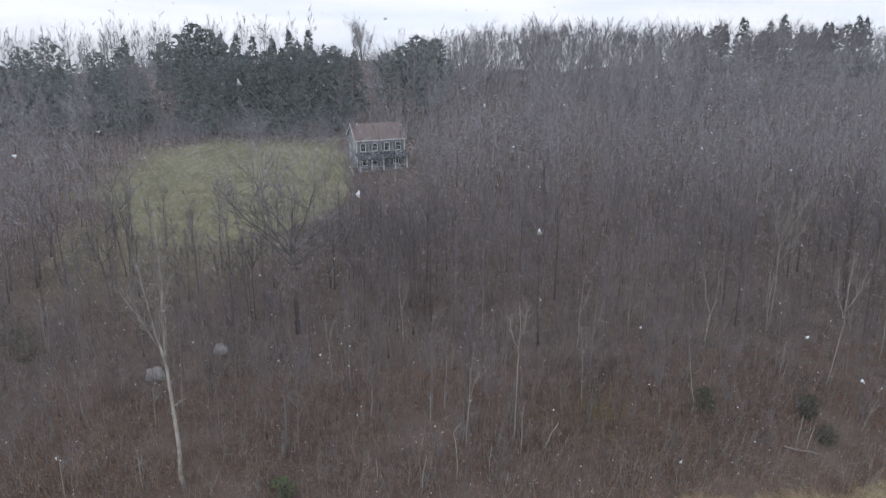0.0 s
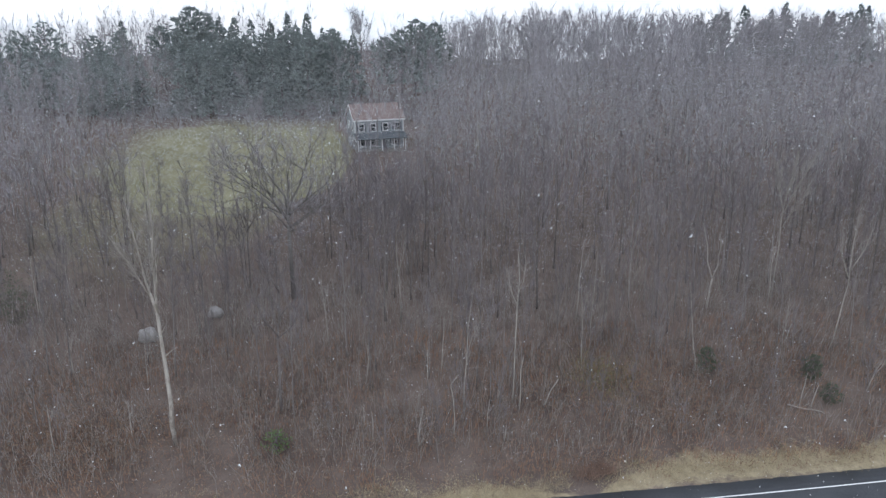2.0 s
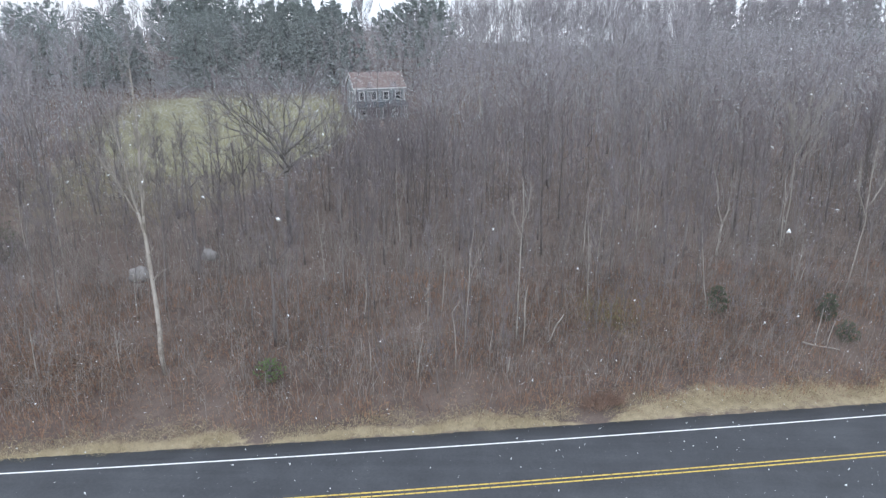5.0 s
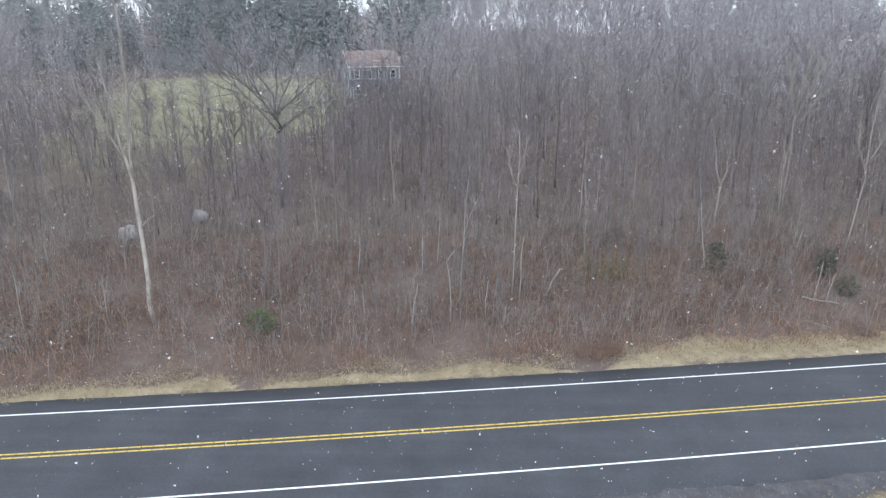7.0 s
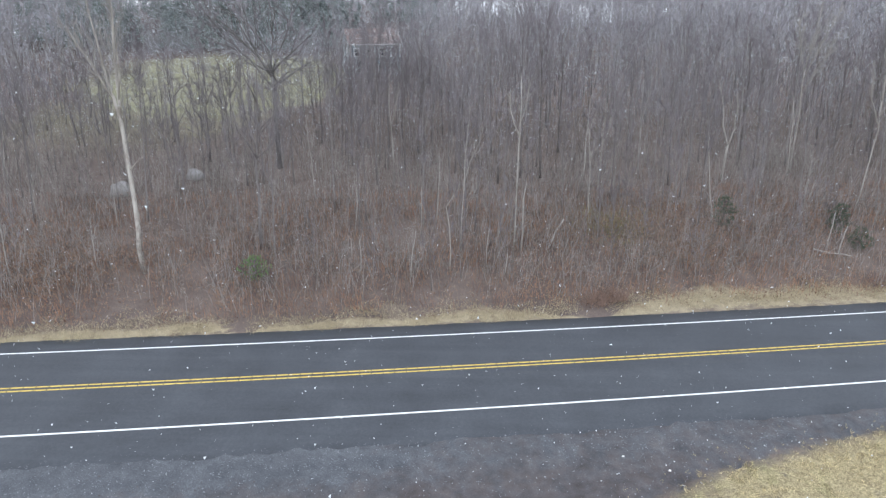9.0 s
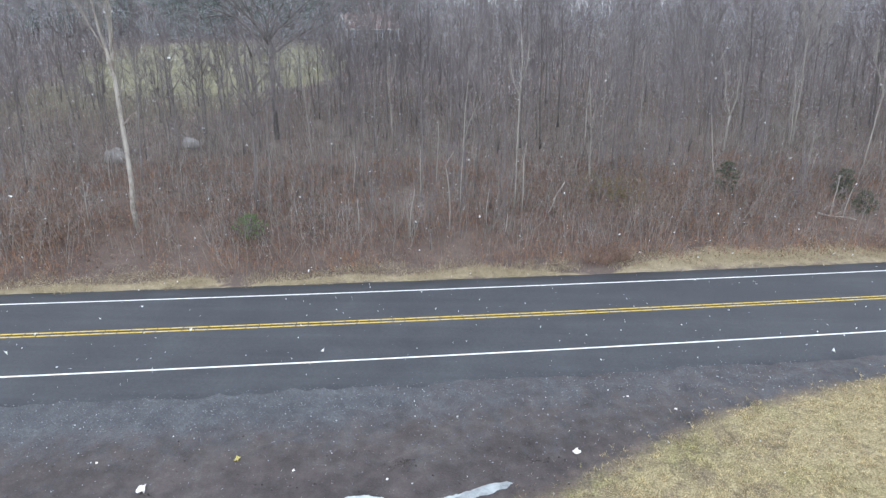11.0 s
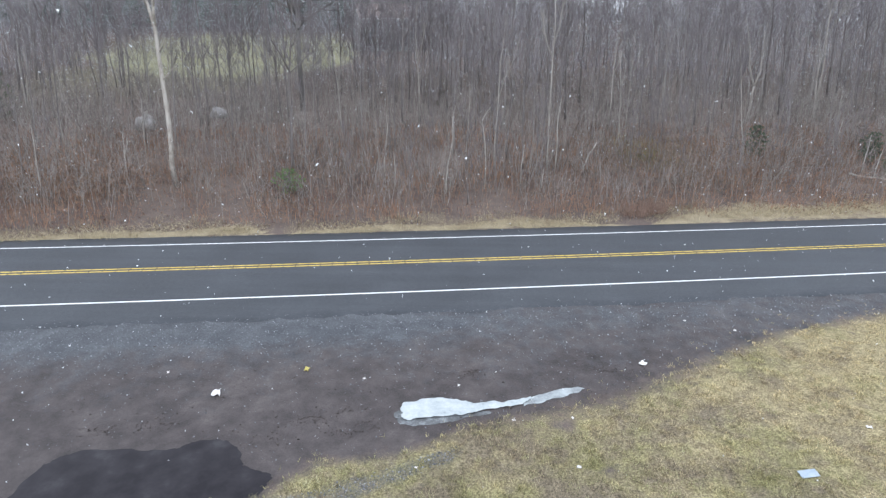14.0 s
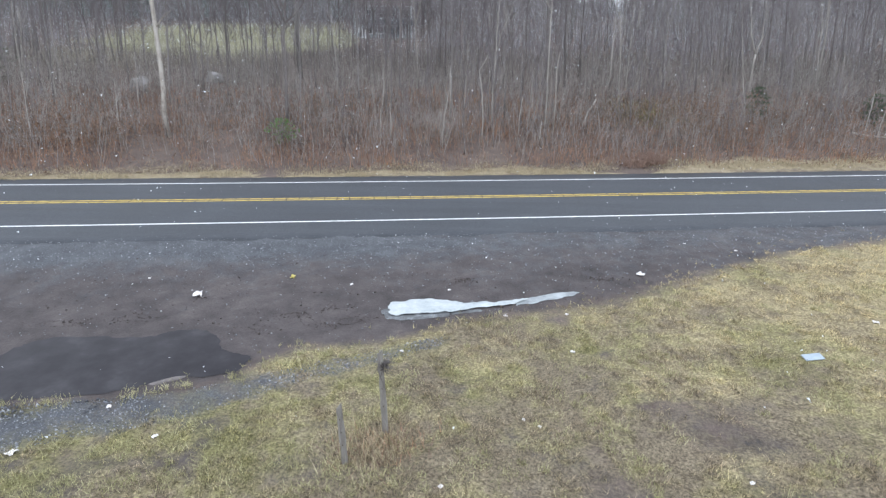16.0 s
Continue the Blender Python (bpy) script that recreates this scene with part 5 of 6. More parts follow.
def thicket(name, material, x, y, low, high, sides, label, radius=0.014):
    geo = Geo()
    n = len(x)
    z = ground_z(x, y)
    h = rng.uniform(low, high, n)
    base = np.stack([x, y, z - 0.05], 1)
    d = np.stack([rng.normal(0, 0.22, n), rng.normal(0, 0.22, n), np.ones(n)], 1)
    tip = base + d * h[:, None]
    cones(geo, base, tip, radius, 2)
    for _ in range(sides):
        t = rng.uniform(0.25, 0.8, n)[:, None]
        o = base + (tip - base) * t
        e = np.stack([rng.normal(0, 0.6, n), rng.normal(0, 0.6, n), rng.uniform(0.2, 1.0, n)], 1)
        cones(geo, o, o + e * (h * rng.uniform(0.25, 0.5, n))[:, None], radius * 0.7, 2)
    tagged(new(name, geo.mesh(name, material)), label, "undergrowth", kind="stuff")
    return base, tip


x, y = scatter(27000, -52, 62, 1.4, 20, 0.45)
thicket("brush", BRUSH_RED, x, y, 0.25, 1.2, 2, "red-brown leafless brush along the road bank")
x, y = scatter(26000, -60, 80, 4, 60, 0.0)
thicket("undergrowth", BRUSH_GREY, x, y, 0.6, 2.8, 2, "grey leafless undergrowth between the trunks", 0.02)


x, y = scatter(6500, -46, 58, 2.0, 30, 0.3)
thicket("undergrowth_stems", TWIG_PALE, x, y, 1.0, 4.2, 3, "thin pale stems standing in the brush", 0.013)
x, y = scatter(20000, -200, 200, 55, 215, 0.0)
thicket("far_undergrowth", TWIG_HAZED, x, y, 1.5, 5.5, 1, "grey leafless undergrowth high on the hillside", 0.055)


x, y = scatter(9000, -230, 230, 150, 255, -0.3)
thicket("ridge_undergrowth", TWIG_HAZED, x, y, 2.0, 7.0, 2, "grey leafless saplings along the ridge", 0.07)


x, y = rng.uniform(-80, -6, 2600), rng.normal(150.5, 3.5, 2600) + 0.03 * rng.uniform(-60, 0, 2600)
ok = ~inside(FIELD, x, y) & ((x < -22) | (y > 150)) & (np.sin(0.37 * x) + np.sin(0.83 * x + 1) > rng.uniform(-1.8, 1.2, 2600))
thicket("field_edge_brush", TWIG_HAZED, x[ok], y[ok], 1.0, 7.5, 3, "grey-brown leafless brush along the far edge of the field", 0.05)


def leaves(x, y, name, label, top=1.2, material=LEAF_DEAD):
    geo = Geo()
    n = len(x)
    z = ground_z(x, y) + rng.uniform(0.0, 1, n) ** 2 * top
    base = np.stack([x, y, z], 1)
    blades(geo, base, base + rng.normal(0, 0.07, (n, 3)), 0.09)
    tagged(new(name, geo.mesh(name, material)), label, "leaves", kind="stuff")


x, y = scatter(64000, -50, 60, 0.6, 17, -0.1)
leaves(x, y, "dead_leaves", "curled brown dead leaves caught in the brush", 0.7)


n = 6500
x, y = rng.normal(17.0, 3.6, n), rng.normal(44.0, 2.6, n)
leaves(x, y, "clinging_leaves", "orange-brown dead leaves clinging to young beech brush", 2.4)
x, y = rng.normal(14.3, 1.7, 2600), rng.normal(46.0, 1.6, 2600)
leaves(x, y, "clinging_leaves", "dull olive leaves held on a low honeysuckle thicket", 1.5, OLIVE)
x, y = rng.normal(-27.0, 4.5, n), rng.normal(36.2, 1.8, n)
ok = y - ROAD_SLOPE * x > 34.6
leaves(x[ok], y[ok], "clinging_leaves", "red-brown dead leaves clinging to low brush on the bank", 1.6)


def grass(name, material, x, y, low, high, width, label, lean=0.5, tall=None):
    geo = Geo()
    n = len(x)
    base = np.stack([x, y, ground_z(x, y) - 0.015], 1)
    h = rng.uniform(low, high, n) * (tall if tall is not None else 1.0)
    d = np.stack([rng.normal(0, lean, n), rng.normal(0, lean, n), np.ones(n)], 1)
    blades(geo, base, base + d * h[:, None], width)
    tagged(new(name, geo.mesh(name, material)), label, "grass", kind="stuff")


n = 135000
x, y = rng.uniform(-16, 26, n), 3.5 + 22 * rng.uniform(0, 1, n) ** 1.35
tuft = 0.55 * patchy(x, y, 0.24, 1) + 0.45 * patchy(x, y, 0.8, 2)
stray = 0.42 + 0.2 * np.clip((x - 0.5) / 3, 0, 1)
jx, jy = x + rng.normal(0, 1, n) * stray, y + rng.normal(0, 1, n) * stray
ok = ~inside(MUD, jx, jy) & (~inside(STREAK, jx, jy) | (rng.uniform(0, 1, n) < 0.25)) & (y < near_line(x) - 2.2) & (~inside(MUD, x, y) | (rng.uniform(0, 1, n) < 0.2 + 0.15 * (x > 1.5)))
bare = patchy(x, y, 1.5, 3) + 0.25 * np.clip((y - 8.5) / 2.5, 0, 1)
ok &= (rng.uniform(0, 1, n) < np.clip((tuft - 0.36) * 3.2, 0.03, 0.9) * np.clip((bare - 0.2) * 3.5, 0.12, 1)) & (rng.uniform(0, 1, n) > 0.9 * worn(x, y)) & (rng.uniform(0, 1, n) > 0.85 * thin(x, y))
tall = np.repeat(0.45 + 0.95 * tuft[ok], 7)
x, y = np.repeat(x[ok], 7), np.repeat(y[ok], 7)
x, y = x + rng.normal(0, 0.035, len(x)), y + rng.normal(0, 0.035, len(x))
grass("lawn_grass", BLADES, x, y, 0.045, 0.115, 0.0135, "short patchy yellow-green winter grass", 0.75, tall)
n = 2300
tx, ty = rng.uniform(-15, 12, n), 3.5 + 11 * rng.uniform(0, 1, n) ** 1.3
ok = ~inside(MUD, tx, ty) & ~inside(STREAK, tx, ty) & (rng.uniform(0, 1, n) < np.clip(0.75 - 0.045 * tx, 0.2, 1.0) * np.clip(patchy(tx, ty, 0.9, 6) * 1.9 - 0.35, 0, 1)) & (worn(tx, ty) < 0.4)
tx, ty = np.concatenate([tx[ok], rng.uniform(-12.4, -6.2, 16)]), np.concatenate([ty[ok], np.zeros(16)])
ty[-16:] = np.interp(tx[-16:], [-12.4, -9.9, -7.9, -6.2], [8.7, 8.85, 9.5, 10.2]) + rng.normal(0, 0.12, 16)
x, y = np.repeat(tx, 48), np.repeat(ty, 48)
spread = np.repeat(rng.uniform(0.06, 0.16, len(tx)), 48)
x, y = x + rng.normal(0, 1, len(x)) * spread, y + rng.normal(0, 1, len(x)) * spread
grass("grass_tufts", TUFTS, x, y, 0.05, 0.13, 0.014, "brighter yellow-green tufts standing out of the winter lawn", 0.7)
n = 42000
x = rng.uniform(-46, 60, n)
s = rng.normal(0.65, 0.6, n) + 1.0 * np.clip((x - 11) / 5, 0, 1) + np.abs(rng.normal(0, 0.9, n)) * (np.sin(0.7 * x + 1) * np.sin(0.29 * x) > 0.1)
y = s + 32.35 + ROAD_SLOPE * x
ok = (s > 0.15 * np.sin(1.3 * x) + 0.12 * np.sin(3.1 * x)) & (np.abs(x - 10.5) > rng.uniform(0.5, 2.2, n)) & (np.abs(x + 11.6) > rng.uniform(0.2, 1.3, n))
grass("verge_grass", STRAW, x[ok], y[ok], 0.06, 0.21, 0.022, "dry straw-coloured verge grass beside the asphalt", 1.3)


def pebbles():
    geo = Geo()
    n = 42000
    x, y = rng.uniform(-22, 18, n), rng.uniform(5, 25, n)
    e = y - ROAD_SLOPE * x
    on_mud = inside(MUD, x, y) & (e < 22.6) & (e > 8)
    ok = (inside(STREAK, x, y) | on_mud) & (rng.uniform(0, 1, n) < np.where(inside(STREAK, x, y), 1.0, 0.10 + 0.3 * np.clip((e - 15) / 5, 0, 1) + 0.55 * np.exp(-((e - 20.6) / 1.5) ** 2) * np.clip((4 - x) / 8, 0.2, 1)))
    ok &= ~inside([(-14.3, 9), (-13.6, 12), (-8.5, 12.8), (-6.5, 11.1), (-7.0, 10.1), (-10, 9.1)], x, y)
    ex, ey = rng.uniform(-18, -1, 26000), rng.uniform(5, 12.6, 26000)
    keep = inside(STREAK, ex, ey)
    x, y = np.concatenate([x[ok], ex[keep]]), np.concatenate([y[ok], ey[keep]])
    base = np.stack([x, y, ground_z(x, y) - (mud_drop(x, y) - 0.004) * inside(MUD, x, y)], 1)
    size = rng.uniform(0.009, 0.03, len(x)) * rng.choice([1, 1, 1, 1.8], len(x))
    tetra = np.array([(1, 0.2, -0.4), (-0.7, 0.8, -0.3), (-0.4, -0.9, -0.4), (0, 0, 0.8)], float)
    tri = [(0, 1, 3), (1, 2, 3), (2, 0, 3), (0, 2, 1)]
    v = (tetra[None] * rng.uniform(0.6, 1.4, (len(x), 4, 1))) * size[:, None, None] + base[:, None]
    geo.add(v.reshape(-1, 3), (np.arange(len(x))[:, None, None] * 4 + np.array(tri)[None]).reshape(-1, 3))
    tagged(new("gravel", geo.mesh("gravel", PEBBLE)), "loose dark grey gravel on the lay-by", "gravel", kind="stuff")


pebbles()


# ---- lay-by: puddle, old snow, litter ----
def sheet(name, outline, z, thick, material, wobble=0.06, rise=0.0, skirt=0.07):
    """A low flat patch with an uneven outline and a soft shoulder."""
    pts = np.array(outline, float)
    k = len(pts)
    fine_pts = []
    for i in range(k):
        p0, p1, p2, p3 = pts[i - 1], pts[i], pts[(i + 1) % k], pts[(i + 2) % k]
        for t in np.arange(0, 1, 0.125):
            q = 0.5 * (2 * p1 + (p2 - p0) * t + (2 * p0 - 5 * p1 + 4 * p2 - p3) * t * t + (3 * p1 - p0 - 3 * p2 + p3) * t ** 3)
            fine_pts.append(q)
    jitter = np.random.default_rng(k).normal(0, wobble * 0.24, (len(fine_pts), 2))
    fine_pts = np.array(fine_pts) + jitter + np.roll(jitter, 1, 0) + np.roll(jitter, -1, 0)
    bm = bmesh.new()
    vs = [bm.verts.new((x, y, z)) for x, y in fine_pts]
    face = bm.faces.new(vs)
    if face.normal.z < 0:
        face.normal_flip()
    bm.normal_update()
    bmesh.ops.inset_region(bm, faces=[face], thickness=skirt, use_even_offset=False)
    for v in face.verts:
        v.co.z += rise
    outer = [v for v in bm.verts if v not in set(face.verts)]
    for v in outer:
        v.co.z -= thick
    bmesh.ops.triangulate(bm, faces=bm.faces[:])
    return new(name, from_bm(name, bm, material, False))


def clods():
    """Dark crumbs and lumps of churned earth on the lay-by, thickest in loose heaps."""
    geo = Geo()
    heaps = np.array([(-6.0, 13.6, 0.5), (-5.0, 14.2, 0.6), (-10.9, 13.3, 0.7), (-1.0, 16.2, 0.5), (-0.7, 16.4, 0.3), (-4.9, 12.9, 0.5), (-7.0, 12.6, 0.6), (-4.2, 13.3, 0.5), (-12.5, 13.0, 0.6), (4.0, 16.5, 0.4)])
    at = heaps[rng.integers(0, len(heaps), 700)]
    x, y = at[:, 0] + rng.normal(0, 1, 700) * at[:, 2] * 0.7, at[:, 1] + rng.normal(0, 1, 700) * at[:, 2] * 0.3
    x, y = np.concatenate([x, rng.uniform(-14, 6, 700)]), np.concatenate([y, rng.uniform(12.8, 19, 700)])
    ok = inside(MUD, x, y)
    x, y = x[ok], y[ok]
    size = rng.uniform(0.008, 0.028, len(x)) * rng.choice([1, 1, 1.5], len(x))
    base = np.stack([x, y, ground_z(x, y) - mud_drop(x, y) + 0.3 * size], 1)
    lump = np.array([(1, 0, 0), (0.3, 0.9, 0), (-0.8, 0.6, 0), (-0.8, -0.6, 0), (0.3, -0.9, 0), (0, 0, 0.7), (0, 0, -0.7)], float)
    tri = np.array([(a, (a + 1) % 5, 5) for a in range(5)] + [((a + 1) % 5, a, 6) for a in range(5)])
    v = lump[None] * rng.uniform(0.6, 1.4, (len(x), 7, 1)) * size[:, None, None] + base[:, None]
    geo.add(v.reshape(-1, 3), (np.arange(len(x))[:, None, None] * 7 + tri[None]).reshape(-1, 3))
    tagged(new("earth_clods", geo.mesh("earth_clods", CLOD)), "dark crumbs of churned earth on the lay-by", "earth", kind="stuff")


clods()
tagged(sheet("puddle", [(-13.3, 10.3), (-13.15, 11.3), (-12.9, 11.85), (-12.3, 12.1), (-10.8, 12.15), (-9.7, 12.2), (-9.35, 12.5), (-8.7, 12.62), (-8.15, 12.45), (-7.65, 11.9), (-7.4, 11.4), (-6.65, 11.15), (-6.55, 10.7), (-6.95, 10.2), (-8.0, 10.0), (-8.8, 9.65), (-9.95, 9.25), (-11.1, 9.1), (-12.3, 9.1), (-13.1, 9.6)], -0.338, 0.014, WATER, 0.09, 0.0, 0.03),
       "dark still puddle in the muddy lay-by", "puddle", kind="structure")
tagged(sheet("snow_patch", [(-3.15, 13.75), (-3.15, 14.35), (-2.6, 14.6), (-1.87, 14.7), (-1.3, 14.58), (-0.75, 14.4), (0.12, 14.5), (0.75, 14.66), (1.2, 14.78), (0.9, 14.45), (0.28, 14.24), (-0.44, 14.04), (-1.15, 13.8), (-1.85, 13.68), (-2.55, 13.6), (-2.95, 13.5)], -0.335, 0.03, ICE, 0.07, 0.035, 0.09),
       "melting patch of old white snow on the lay-by edge", "snow patch")
tagged(sheet("ice_sheet", [(-3.35, 13.9), (-2.6, 14.2), (-1.2, 14.1), (-0.3, 14.0), (-0.5, 13.85), (-1.6, 13.5), (-2.6, 13.3), (-3.2, 13.4)], -0.341, 0.012, ICE_GREY, 0.08, 0.0, 0.1),
       "wet grey slush fringing the snow patch", "ice")
tagged(sheet("ice_sheet", [(1.0, 14.7), (1.85, 15.12), (2.6, 15.38), (3.0, 15.32), (2.55, 15.02), (1.6, 14.58), (0.9, 14.32)], -0.343, 0.02, ICE_TAIL, 0.10, 0.008, 0.1),
       "thin greyish ice trailing from the snow", "ice")


def scrap(x, y, size, material, label, name="paper_scrap", category="litter"):
    bm = bmesh.new()
    bmesh.ops.create_grid(bm, x_segments=4, y_segments=3, size=0.5)
    for v in bm.verts:
        v.co = Vector((v.co.x * size * 1.3 + random.uniform(-0.1, 0.1) * size, v.co.y * size + random.uniform(-0.1, 0.1) * size, random.uniform(0, 0.4) * size))
    got = bmesh.ops.solidify(bm, geom=bm.faces[:], thickness=0.006)
    bmesh.ops.triangulate(bm, faces=bm.faces[:])
    ob = new(name, from_bm(name, bm, material))
    ob.location = (x, y, gz(x, y) + 0.006 - float(mud_drop(x, y)) * bool(inside(MUD, x, y)))
    ob.rotation_euler.z = random.uniform(0, 6)
    return tagged(ob, label, category)


scrap(-9.47, 14.95, 0.27, PAPER, "large crumpled white paper on the gravel")
scrap(5.5, 16.9, 0.22, PAPER, "crumpled white paper at the grass edge")
for sx, sy, sz in ((-1.3, 15.5, 0.1), (-10.25, 7.1, 0.22), (-1.53, 6.15, 0.1), (1.98, 11.35, 0.13), (0.39, 13.53, 0.15), (10.1, 19.6, 0.14), (0.3, 8.35, 0.08), (0.62, 8.08, 0.08), (4.4, 6.3, 0.1), (-7.6, 7.7, 0.13), (11.26, 13.06, 0.16), (-9.1, 8.7, 0.12), (2.25, 13.6, 0.1),
                   (-4.6, 15.9, 0.1), (-2.6, 11.3, 0.09), (-11.6, 16.2, 0.1), (8.4, 20.5, 0.12)):
    scrap(sx, sy, sz * 0.75, PAPER, "small white scrap of litter on the ground")
scrap(-6.74, 16.45, 0.16, YELLOWLEAF, "crumpled yellow wrapper on the gravel", "wrapper")

board = new("plastic_board", from_bm("plastic_board", box_bm((0.52, 0.26, 0.025), (0, 0, 0), 0.008), BLUEBOARD))
board.matrix_basis = pose(8.22, 11.0, gz(8.22, 11.0) + 0.05, 8, -3, 6)
tagged(board, "pale blue flat plastic board lying on the grass", "board")

stick = Geo()
tube(stick, [(0, 0, 0), (0.18, -0.03, 0.012), (0.4, 0.05, 0.03), (0.62, 0.09, 0.025), (0.85, 0.2, 0.01)], [0.035, 0.075, 0.065, 0.08, 0.03], 7)
log = new("driftwood_log", stick.mesh("driftwood_log", BARK_DARK, True))
log.matrix_basis = pose(-8.7, 9.75, -0.375, 0, 0, 12)
tagged(log, "short pale log lying in the puddle edge", "log")


def fence_post(x, y, height, lean, turn, label, rag=False):
    root = new("fence_post")
    root.location = (x, y, gz(x, y))
    # a split board, weathered along its edges, its top broken off aslant
    bm = bmesh.new()
    bmesh.ops.create_cube(bm, size=1, matrix=Matrix.Translation((0, 0, (height - 0.3) / 2)) @ Matrix.Rotation(turn, 4, "Z") @ Matrix.Diagonal((0.13, 0.065, height + 0.3, 1)))
    bmesh.ops.subdivide_edges(bm, edges=[e for e in bm.edges if abs(e.verts[0].co.z - e.verts[1].co.z) > 0.5], cuts=11)
    bmesh.ops.bevel(bm, geom=[e for e in bm.edges if abs(e.verts[0].co.z - e.verts[1].co.z) > 0.05], offset=0.012, segments=1, affect="EDGES")
    for v in bm.verts:
        v.co.x *= 1 - 0.12 * v.co.z / height + 0.25 * noise.noise(Vector((0, 3, v.co.z * 4)))
        v.co.x += noise.noise(v.co * 6) * 0.012 + lean * (v.co.z + 0.3)
        v.co.y += noise.noise(v.co * 6 + Vector((9, 0, 0))) * 0.012
        if v.co.z > height - 0.05:
            v.co.z += (v.co.x - lean * height) * 1.1 + noise.noise(v.co * 30) * 0.04
    part("post", from_bm("post", bm, POSTWOOD), root)
    for k in range(3):
        z = height * (0.35 + 0.22 * k)
        bm = bmesh.new()
        bmesh.ops.create_cone(bm, cap_ends=True, segments=6, radius1=0.008, radius2=0.008, depth=0.05, matrix=Matrix.Translation((lean * (z + 0.3), -0.045, z)) @ Matrix.Rotation(radians(90), 4, "X"))
        part("staple", from_bm("staple", bm, DARKPIPE), root, "rusty staple")
    if rag:
        g = Geo()
        st = rng.normal(0, 0.05, (90, 3)) + np.array([lean * height + 0.05, 0, height - 0.3])
        cones(g, st, st + rng.normal(0, 0.14, (90, 3)) + np.array([0.05, 0, -0.05]), 0.012)
        part("vine", g.mesh("vine", BARK_DARK), root, "dark tangle of dead vine")
    tagged(root, label, "fence post", "old fence posts")


fence_post(-2.71, 7.84, 1.97, -0.03, 0.35, "tall weathered wooden fence post with dead vine at its top", True)
fence_post(-3.42, 6.85, 1.35, -0.04, 0.7, "short weathered wooden fence post in rough grass")
n = 1100
x, y = np.where(rng.uniform(0, 1, n) < 0.6, rng.normal(-2.75, 0.22, n), rng.normal(-3.3, 0.35, n)), rng.normal(7.3, 0.38, n)
grass("tall_grass", STRAW, x, y, 0.08, 0.28, 0.012, "taller dry grass round the old fence posts", 0.6)


n = 430
x, y = rng.normal(-2.75, 0.5, n), rng.normal(7.3, 0.4, n)
grass("dead_weeds", BRUSH_RED, x, y, 0.06, 0.34, 0.013, "red-brown dead weeds at the foot of the fence posts", 0.7)


def bramble(x, y, wide, high, label):
    """A low arching tangle of canes from one root."""
    g = Geo()
    n = 190
    a, out = rng.uniform(0, 6.283, n), wide * rng.uniform(0.1, 1.0, n) ** 0.7
    foot = np.stack([np.cos(a) * out * 0.5, np.sin(a) * out * 0.3, np.full(n, -0.05)], 1)
    top = np.stack([np.cos(a) * out * 0.8, np.sin(a) * out * 0.5, high * rng.uniform(0.4, 1.0, n)], 1) + rng.normal(0, 0.08, (n, 3))
    tip = top + np.stack([np.cos(a) * 0.35, np.sin(a) * 0.35, rng.uniform(-0.4, 0.1, n)], 1) * rng.uniform(0.4, 1.2, (n, 1)) + rng.normal(0, 0.1, (n, 3))
    cones(g, foot, top, 0.016)
    cones(g, top, tip, 0.012)
    side = foot + (top - foot) * rng.uniform(0.3, 0.9, (n, 1))
    cones(g, side, side + rng.normal(0, 0.22, (n, 3)), 0.01)
    root = new("bramble_bush", g.mesh("bramble_bush", CANES))
    root.location = (x, y, gz(x, y))
    tagged(root, label, "bush")


bramble(10.9, 35.5, 1.8, 0.95, "dark red-brown bramble bush at the gap in the straw verge")
bramble(12.2, 35.9, 1.3, 0.8, "dark red-brown bramble bush at the gap in the straw verge")
scrap(13.9, 36.9, 0.14, PAPER, "small white scrap of litter on the ground")


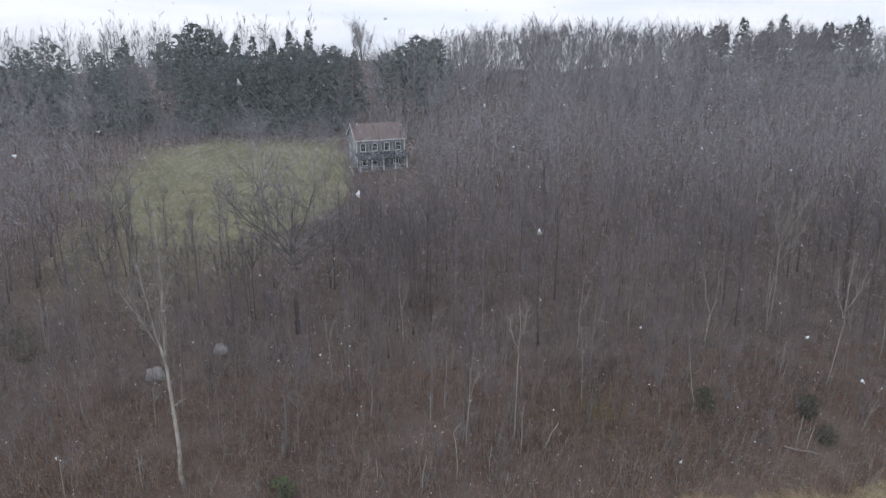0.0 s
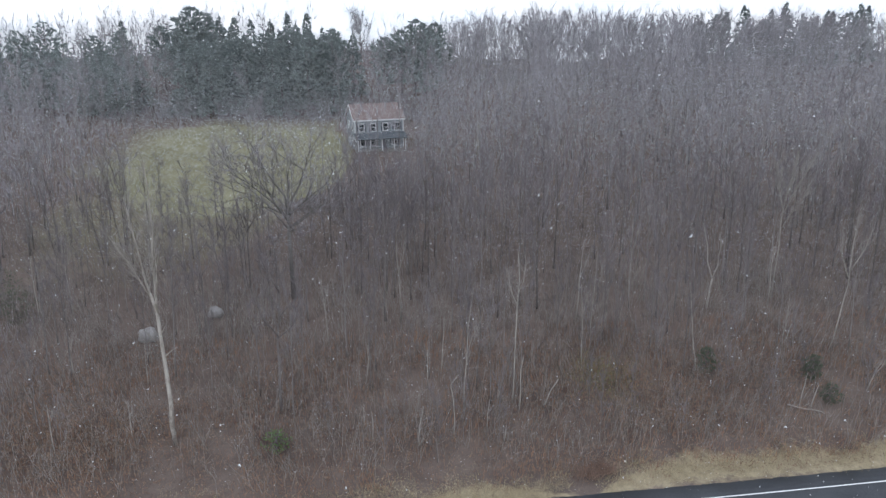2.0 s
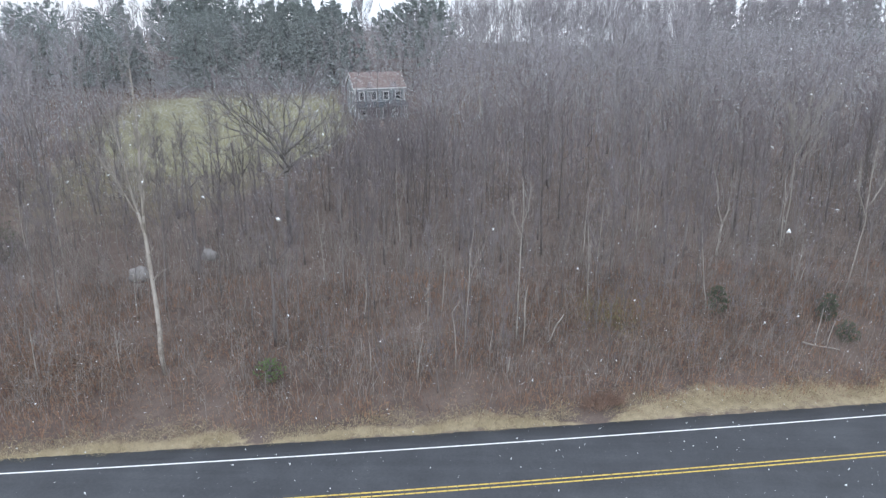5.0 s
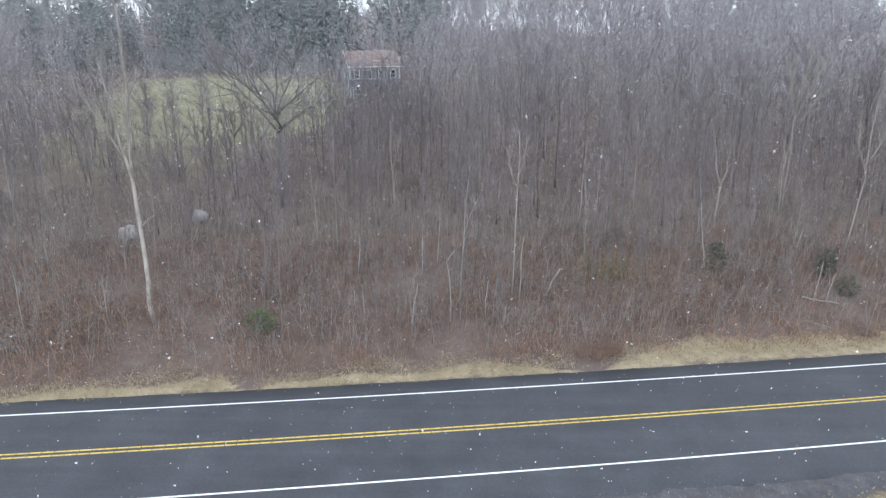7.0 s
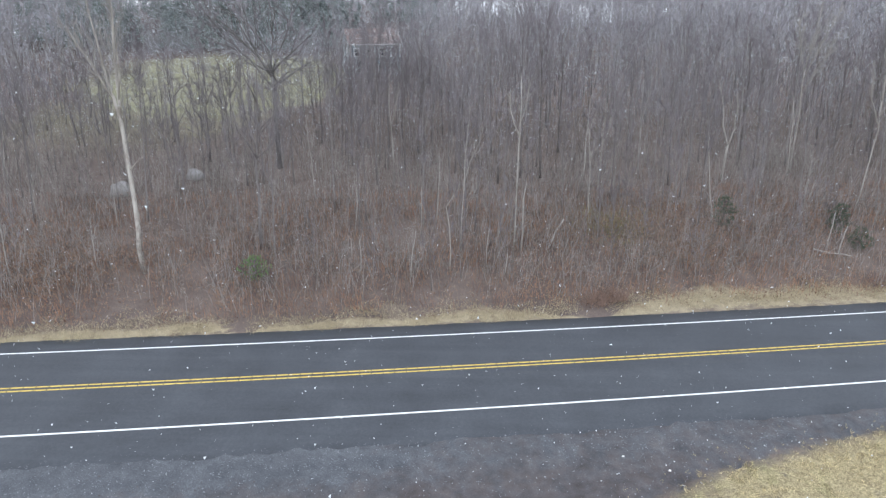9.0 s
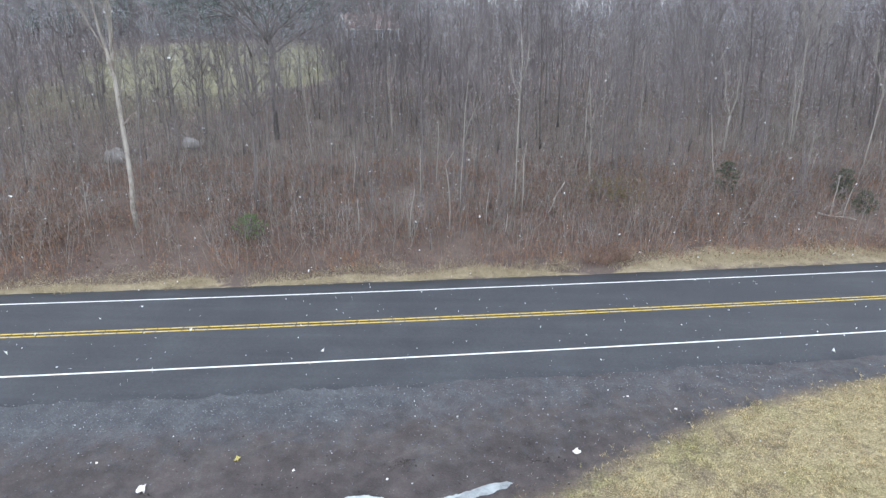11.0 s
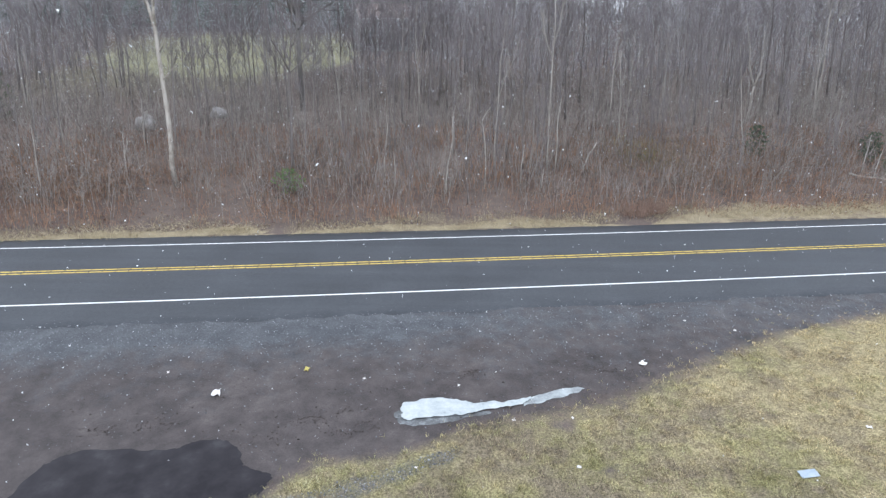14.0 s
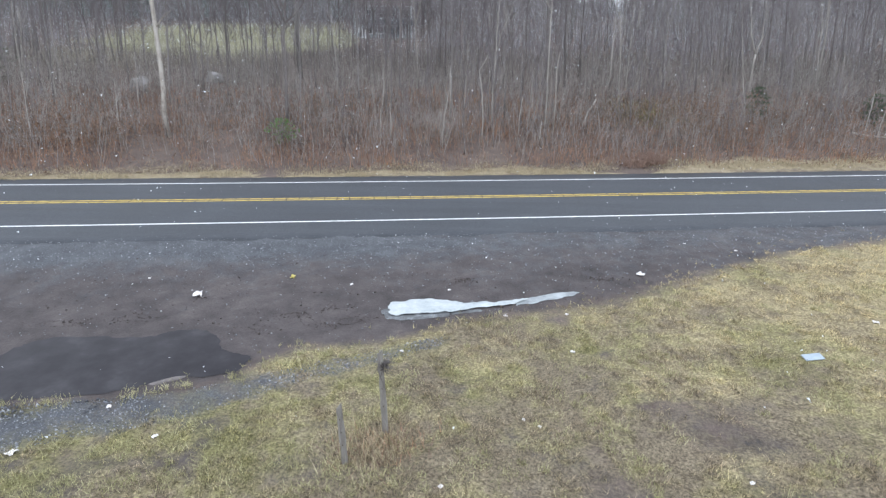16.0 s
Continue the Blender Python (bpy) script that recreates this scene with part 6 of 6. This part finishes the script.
# ---- the house on the hill ----
def house():
    root = new("house")
    W, D, H = 10.4, 8.0, 6.3
    # walls
    bm = bmesh.new()
    prof = [(-D / 2, -0.6), (D / 2, -0.6), (D / 2, H), (0, H + 2.6), (-D / 2, H)]
    lo = [bm.verts.new((-W / 2, y, z)) for y, z in prof]
    hi = [bm.verts.new((W / 2, y, z)) for y, z in prof]
    bm.faces.new(lo[::-1]), bm.faces.new(hi)
    for i in range(5):
        bm.faces.new((lo[i], lo[(i + 1) % 5], hi[(i + 1) % 5], hi[i]))
    part("wall", from_bm("wall", bm, SIDING), root)
    # roof: two slabs with an overhang
    slope = math.atan2(2.6, D / 2)
    length = (D / 2 + 0.45) / math.cos(slope)
    bm = bmesh.new()
    for sgn in (-1, 1):
        mm = Matrix.Translation((0, 0, H + 2.72)) @ Matrix.Rotation(sgn * -slope if sgn > 0 else slope, 4, "X") @ Matrix.Translation((0, sgn * length / 2, 0))
        bmesh.ops.create_cube(bm, size=1, matrix=mm @ Matrix.Diagonal((W + 0.7, length, 0.16, 1)))
    part("roof", from_bm("roof", bm, SHINGLE), root, "brown shingle roof")
    box("fascia", (W + 0.7, 0.05, 0.24), (0, -D / 2 - 0.47, H - 0.17), TRIMWHITE, root, label="white eave board")
    for sx in (-1, 1):
        for sgn in (-1, 1):
            bm = bmesh.new()
            mm = Matrix.Translation((sx * (W / 2 + 0.37), 0, H + 2.66)) @ Matrix.Rotation(sgn * -slope if sgn > 0 else slope, 4, "X") @ Matrix.Translation((0, sgn * length / 2, 0))
            bmesh.ops.create_cube(bm, size=1, matrix=mm @ Matrix.Diagonal((0.05, length, 0.26, 1)))
            part("bargeboard", from_bm("bargeboard", bm, TRIMWHITE), root, "white gable board")
        box("corner_board", (0.16, 0.16, H + 0.5), (sx * (W / 2 - 0.02), -D / 2 + 0.02, H / 2 - 0.25), TRIMWHITE, root)

    def window(x, z, w, h, side=False):
        grp = new("window")
        grp.parent = root
        if side:
            grp.matrix_basis = pose(-W / 2, x, z, 0, 0, -90)
        else:
            grp.matrix_basis = pose(x, -D / 2, z)
        for dx in (-1, 1):
            box("frame", (0.14, 0.1, h + 0.28), (dx * (w / 2 + 0.07), -0.03, 0), TRIMWHITE, grp)
        for dz in (-1, 1):
            box("frame", (w, 0.1, 0.14), (0, -0.03, dz * (h / 2 + 0.07)), TRIMWHITE, grp)
        box("pane", (w, 0.04, h), (0, 0.0, 0), GLASS, grp)
        box("sash", (w, 0.06, 0.06), (0, -0.02, 0), TRIMWHITE, grp)
        if not side:
            for dx in (-1, 1):
                box("shutter", (0.36, 0.05, h + 0.2), (dx * (w / 2 + 0.36), -0.03, 0), SHUTTER, grp, label="dark louvred shutter")

    for x in (-3.8, -1.3, 1.3, 3.8):
        window(x, 4.65, 0.95, 1.45)
    for x in (-3.6, -1.4, 3.2):
        window(x, 1.75, 0.95, 1.6)
    for y, z in ((-1.8, 4.65), (1.8, 4.65), (-1.8, 1.75), (1.8, 1.75)):
        window(y, z, 0.9, 1.4, True)
    box("door", (1.0, 0.08, 2.1), (1.0, -D / 2 - 0.02, 1.2), SHUTTER, root, 0.01, "dark front door")
    # porch
    box("porch_floor", (W, 2.3, 0.7), (0, -D / 2 - 1.15, -0.2), PORCHWOOD, root)
    bm = bmesh.new()
    bmesh.ops.create_cube(bm, size=1, matrix=Matrix.Translation((0, -D / 2 - 1.35, 3.08)) @ Matrix.Rotation(radians(18), 4, "X") @ Matrix.Diagonal((W + 0.5, 3.0, 0.14, 1)))
    part("porch_roof", from_bm("porch_roof", bm, PORCHROOF), root, "slate-grey porch roof")
    box("porch_beam", (W + 0.3, 0.18, 0.26), (0, -D / 2 - 2.2, 2.62), TRIMWHITE, root)
    for i in range(5):
        x = -W / 2 + 0.15 + i * (W - 0.3) / 4
        box("porch_post", (0.2, 0.2, 2.4), (x, -D / 2 - 2.2, 1.32), TRIMWHITE, root, 0.015)
        if i < 4 and i != 2:
            box("railing", ((W - 0.3) / 4 - 0.2, 0.06, 0.07), (x + (W - 0.3) / 8, -D / 2 - 2.2, 1.0), TRIMWHITE, root)
    for k in range(3):
        box("step", (1.6, 0.32, 0.18), (1.0, -D / 2 - 2.45 - 0.3 * k, 0.02 - 0.18 * k), PORCHWOOD, root)
    root.matrix_basis = pose(-14.5, 131.3, 6.1, 0, 0, 20)
    tagged(root, "two-storey grey-blue house with brown roof and white-posted porch", "house")


house()


# ---- falling snow ----
def snowfall():
    geo = Geo()
    n = 24000
    x, y, z = rng.uniform(-45, 45, n), rng.uniform(6, 60, n), rng.uniform(0.2, 42, n)
    ok = (np.abs(x) < 8 + y * 0.8) & (z > land(x, y) + 0.3)
    c = np.stack([x, y, z], 1)[ok]
    size = rng.uniform(0.006, 0.013, len(c)) * rng.choice([1, 1, 1, 1.8], len(c))
    tetra = np.array([(1, 1, 1), (-1, -1, 1), (-1, 1, -1), (1, -1, -1)], float)
    v = tetra[None] * rng.uniform(0.4, 1.2, (len(c), 4, 1)) * size[:, None, None] + rng.normal(0, 0.7, (len(c), 4, 3)) * size[:, None, None] + c[:, None]
    tri = np.array([(0, 1, 2), (0, 3, 1), (0, 2, 3), (1, 3, 2)])
    geo.add(v.reshape(-1, 3), (np.arange(len(c))[:, None, None] * 4 + tri[None]).reshape(-1, 3))
    tagged(new("snowflakes", geo.mesh("snowflakes", FLAKE)), "small white snowflakes falling through the air", "snow", kind="stuff")


def far_snow():
    """Outsize flakes over the woods, field and hilltop, added as haze to veil what lies behind."""
    geo = Geo()
    for n, near, far, high, size, left in ((225000, 64, 92, 21, 0.0235, -1), (440000, 104, 147, 27, 0.0335, -1), (100000, 174, 190, 18, 0.045, -1), (55000, 230, 237, 30, 0.055, 0.42)):
        y = rng.uniform(near, far, n)
        x = rng.uniform(left, 1, n) * (12 + y * 0.76)
        z = land(x, y) + 0.5 + high * rng.uniform(0, 1, n)
        v = rng.normal(0, size, (n, 3, 3)) + np.stack([x, y, z], 1)[:, None]
        geo.add(v.reshape(-1, 3), np.arange(n * 3).reshape(-1, 3))
    tagged(new("distant_snowflakes", geo.mesh("distant_snowflakes", FLAKE)), "outsize falling snowflakes added as a haze veil before the hilltop", "snow", kind="stuff")


snowfall()
far_snow()
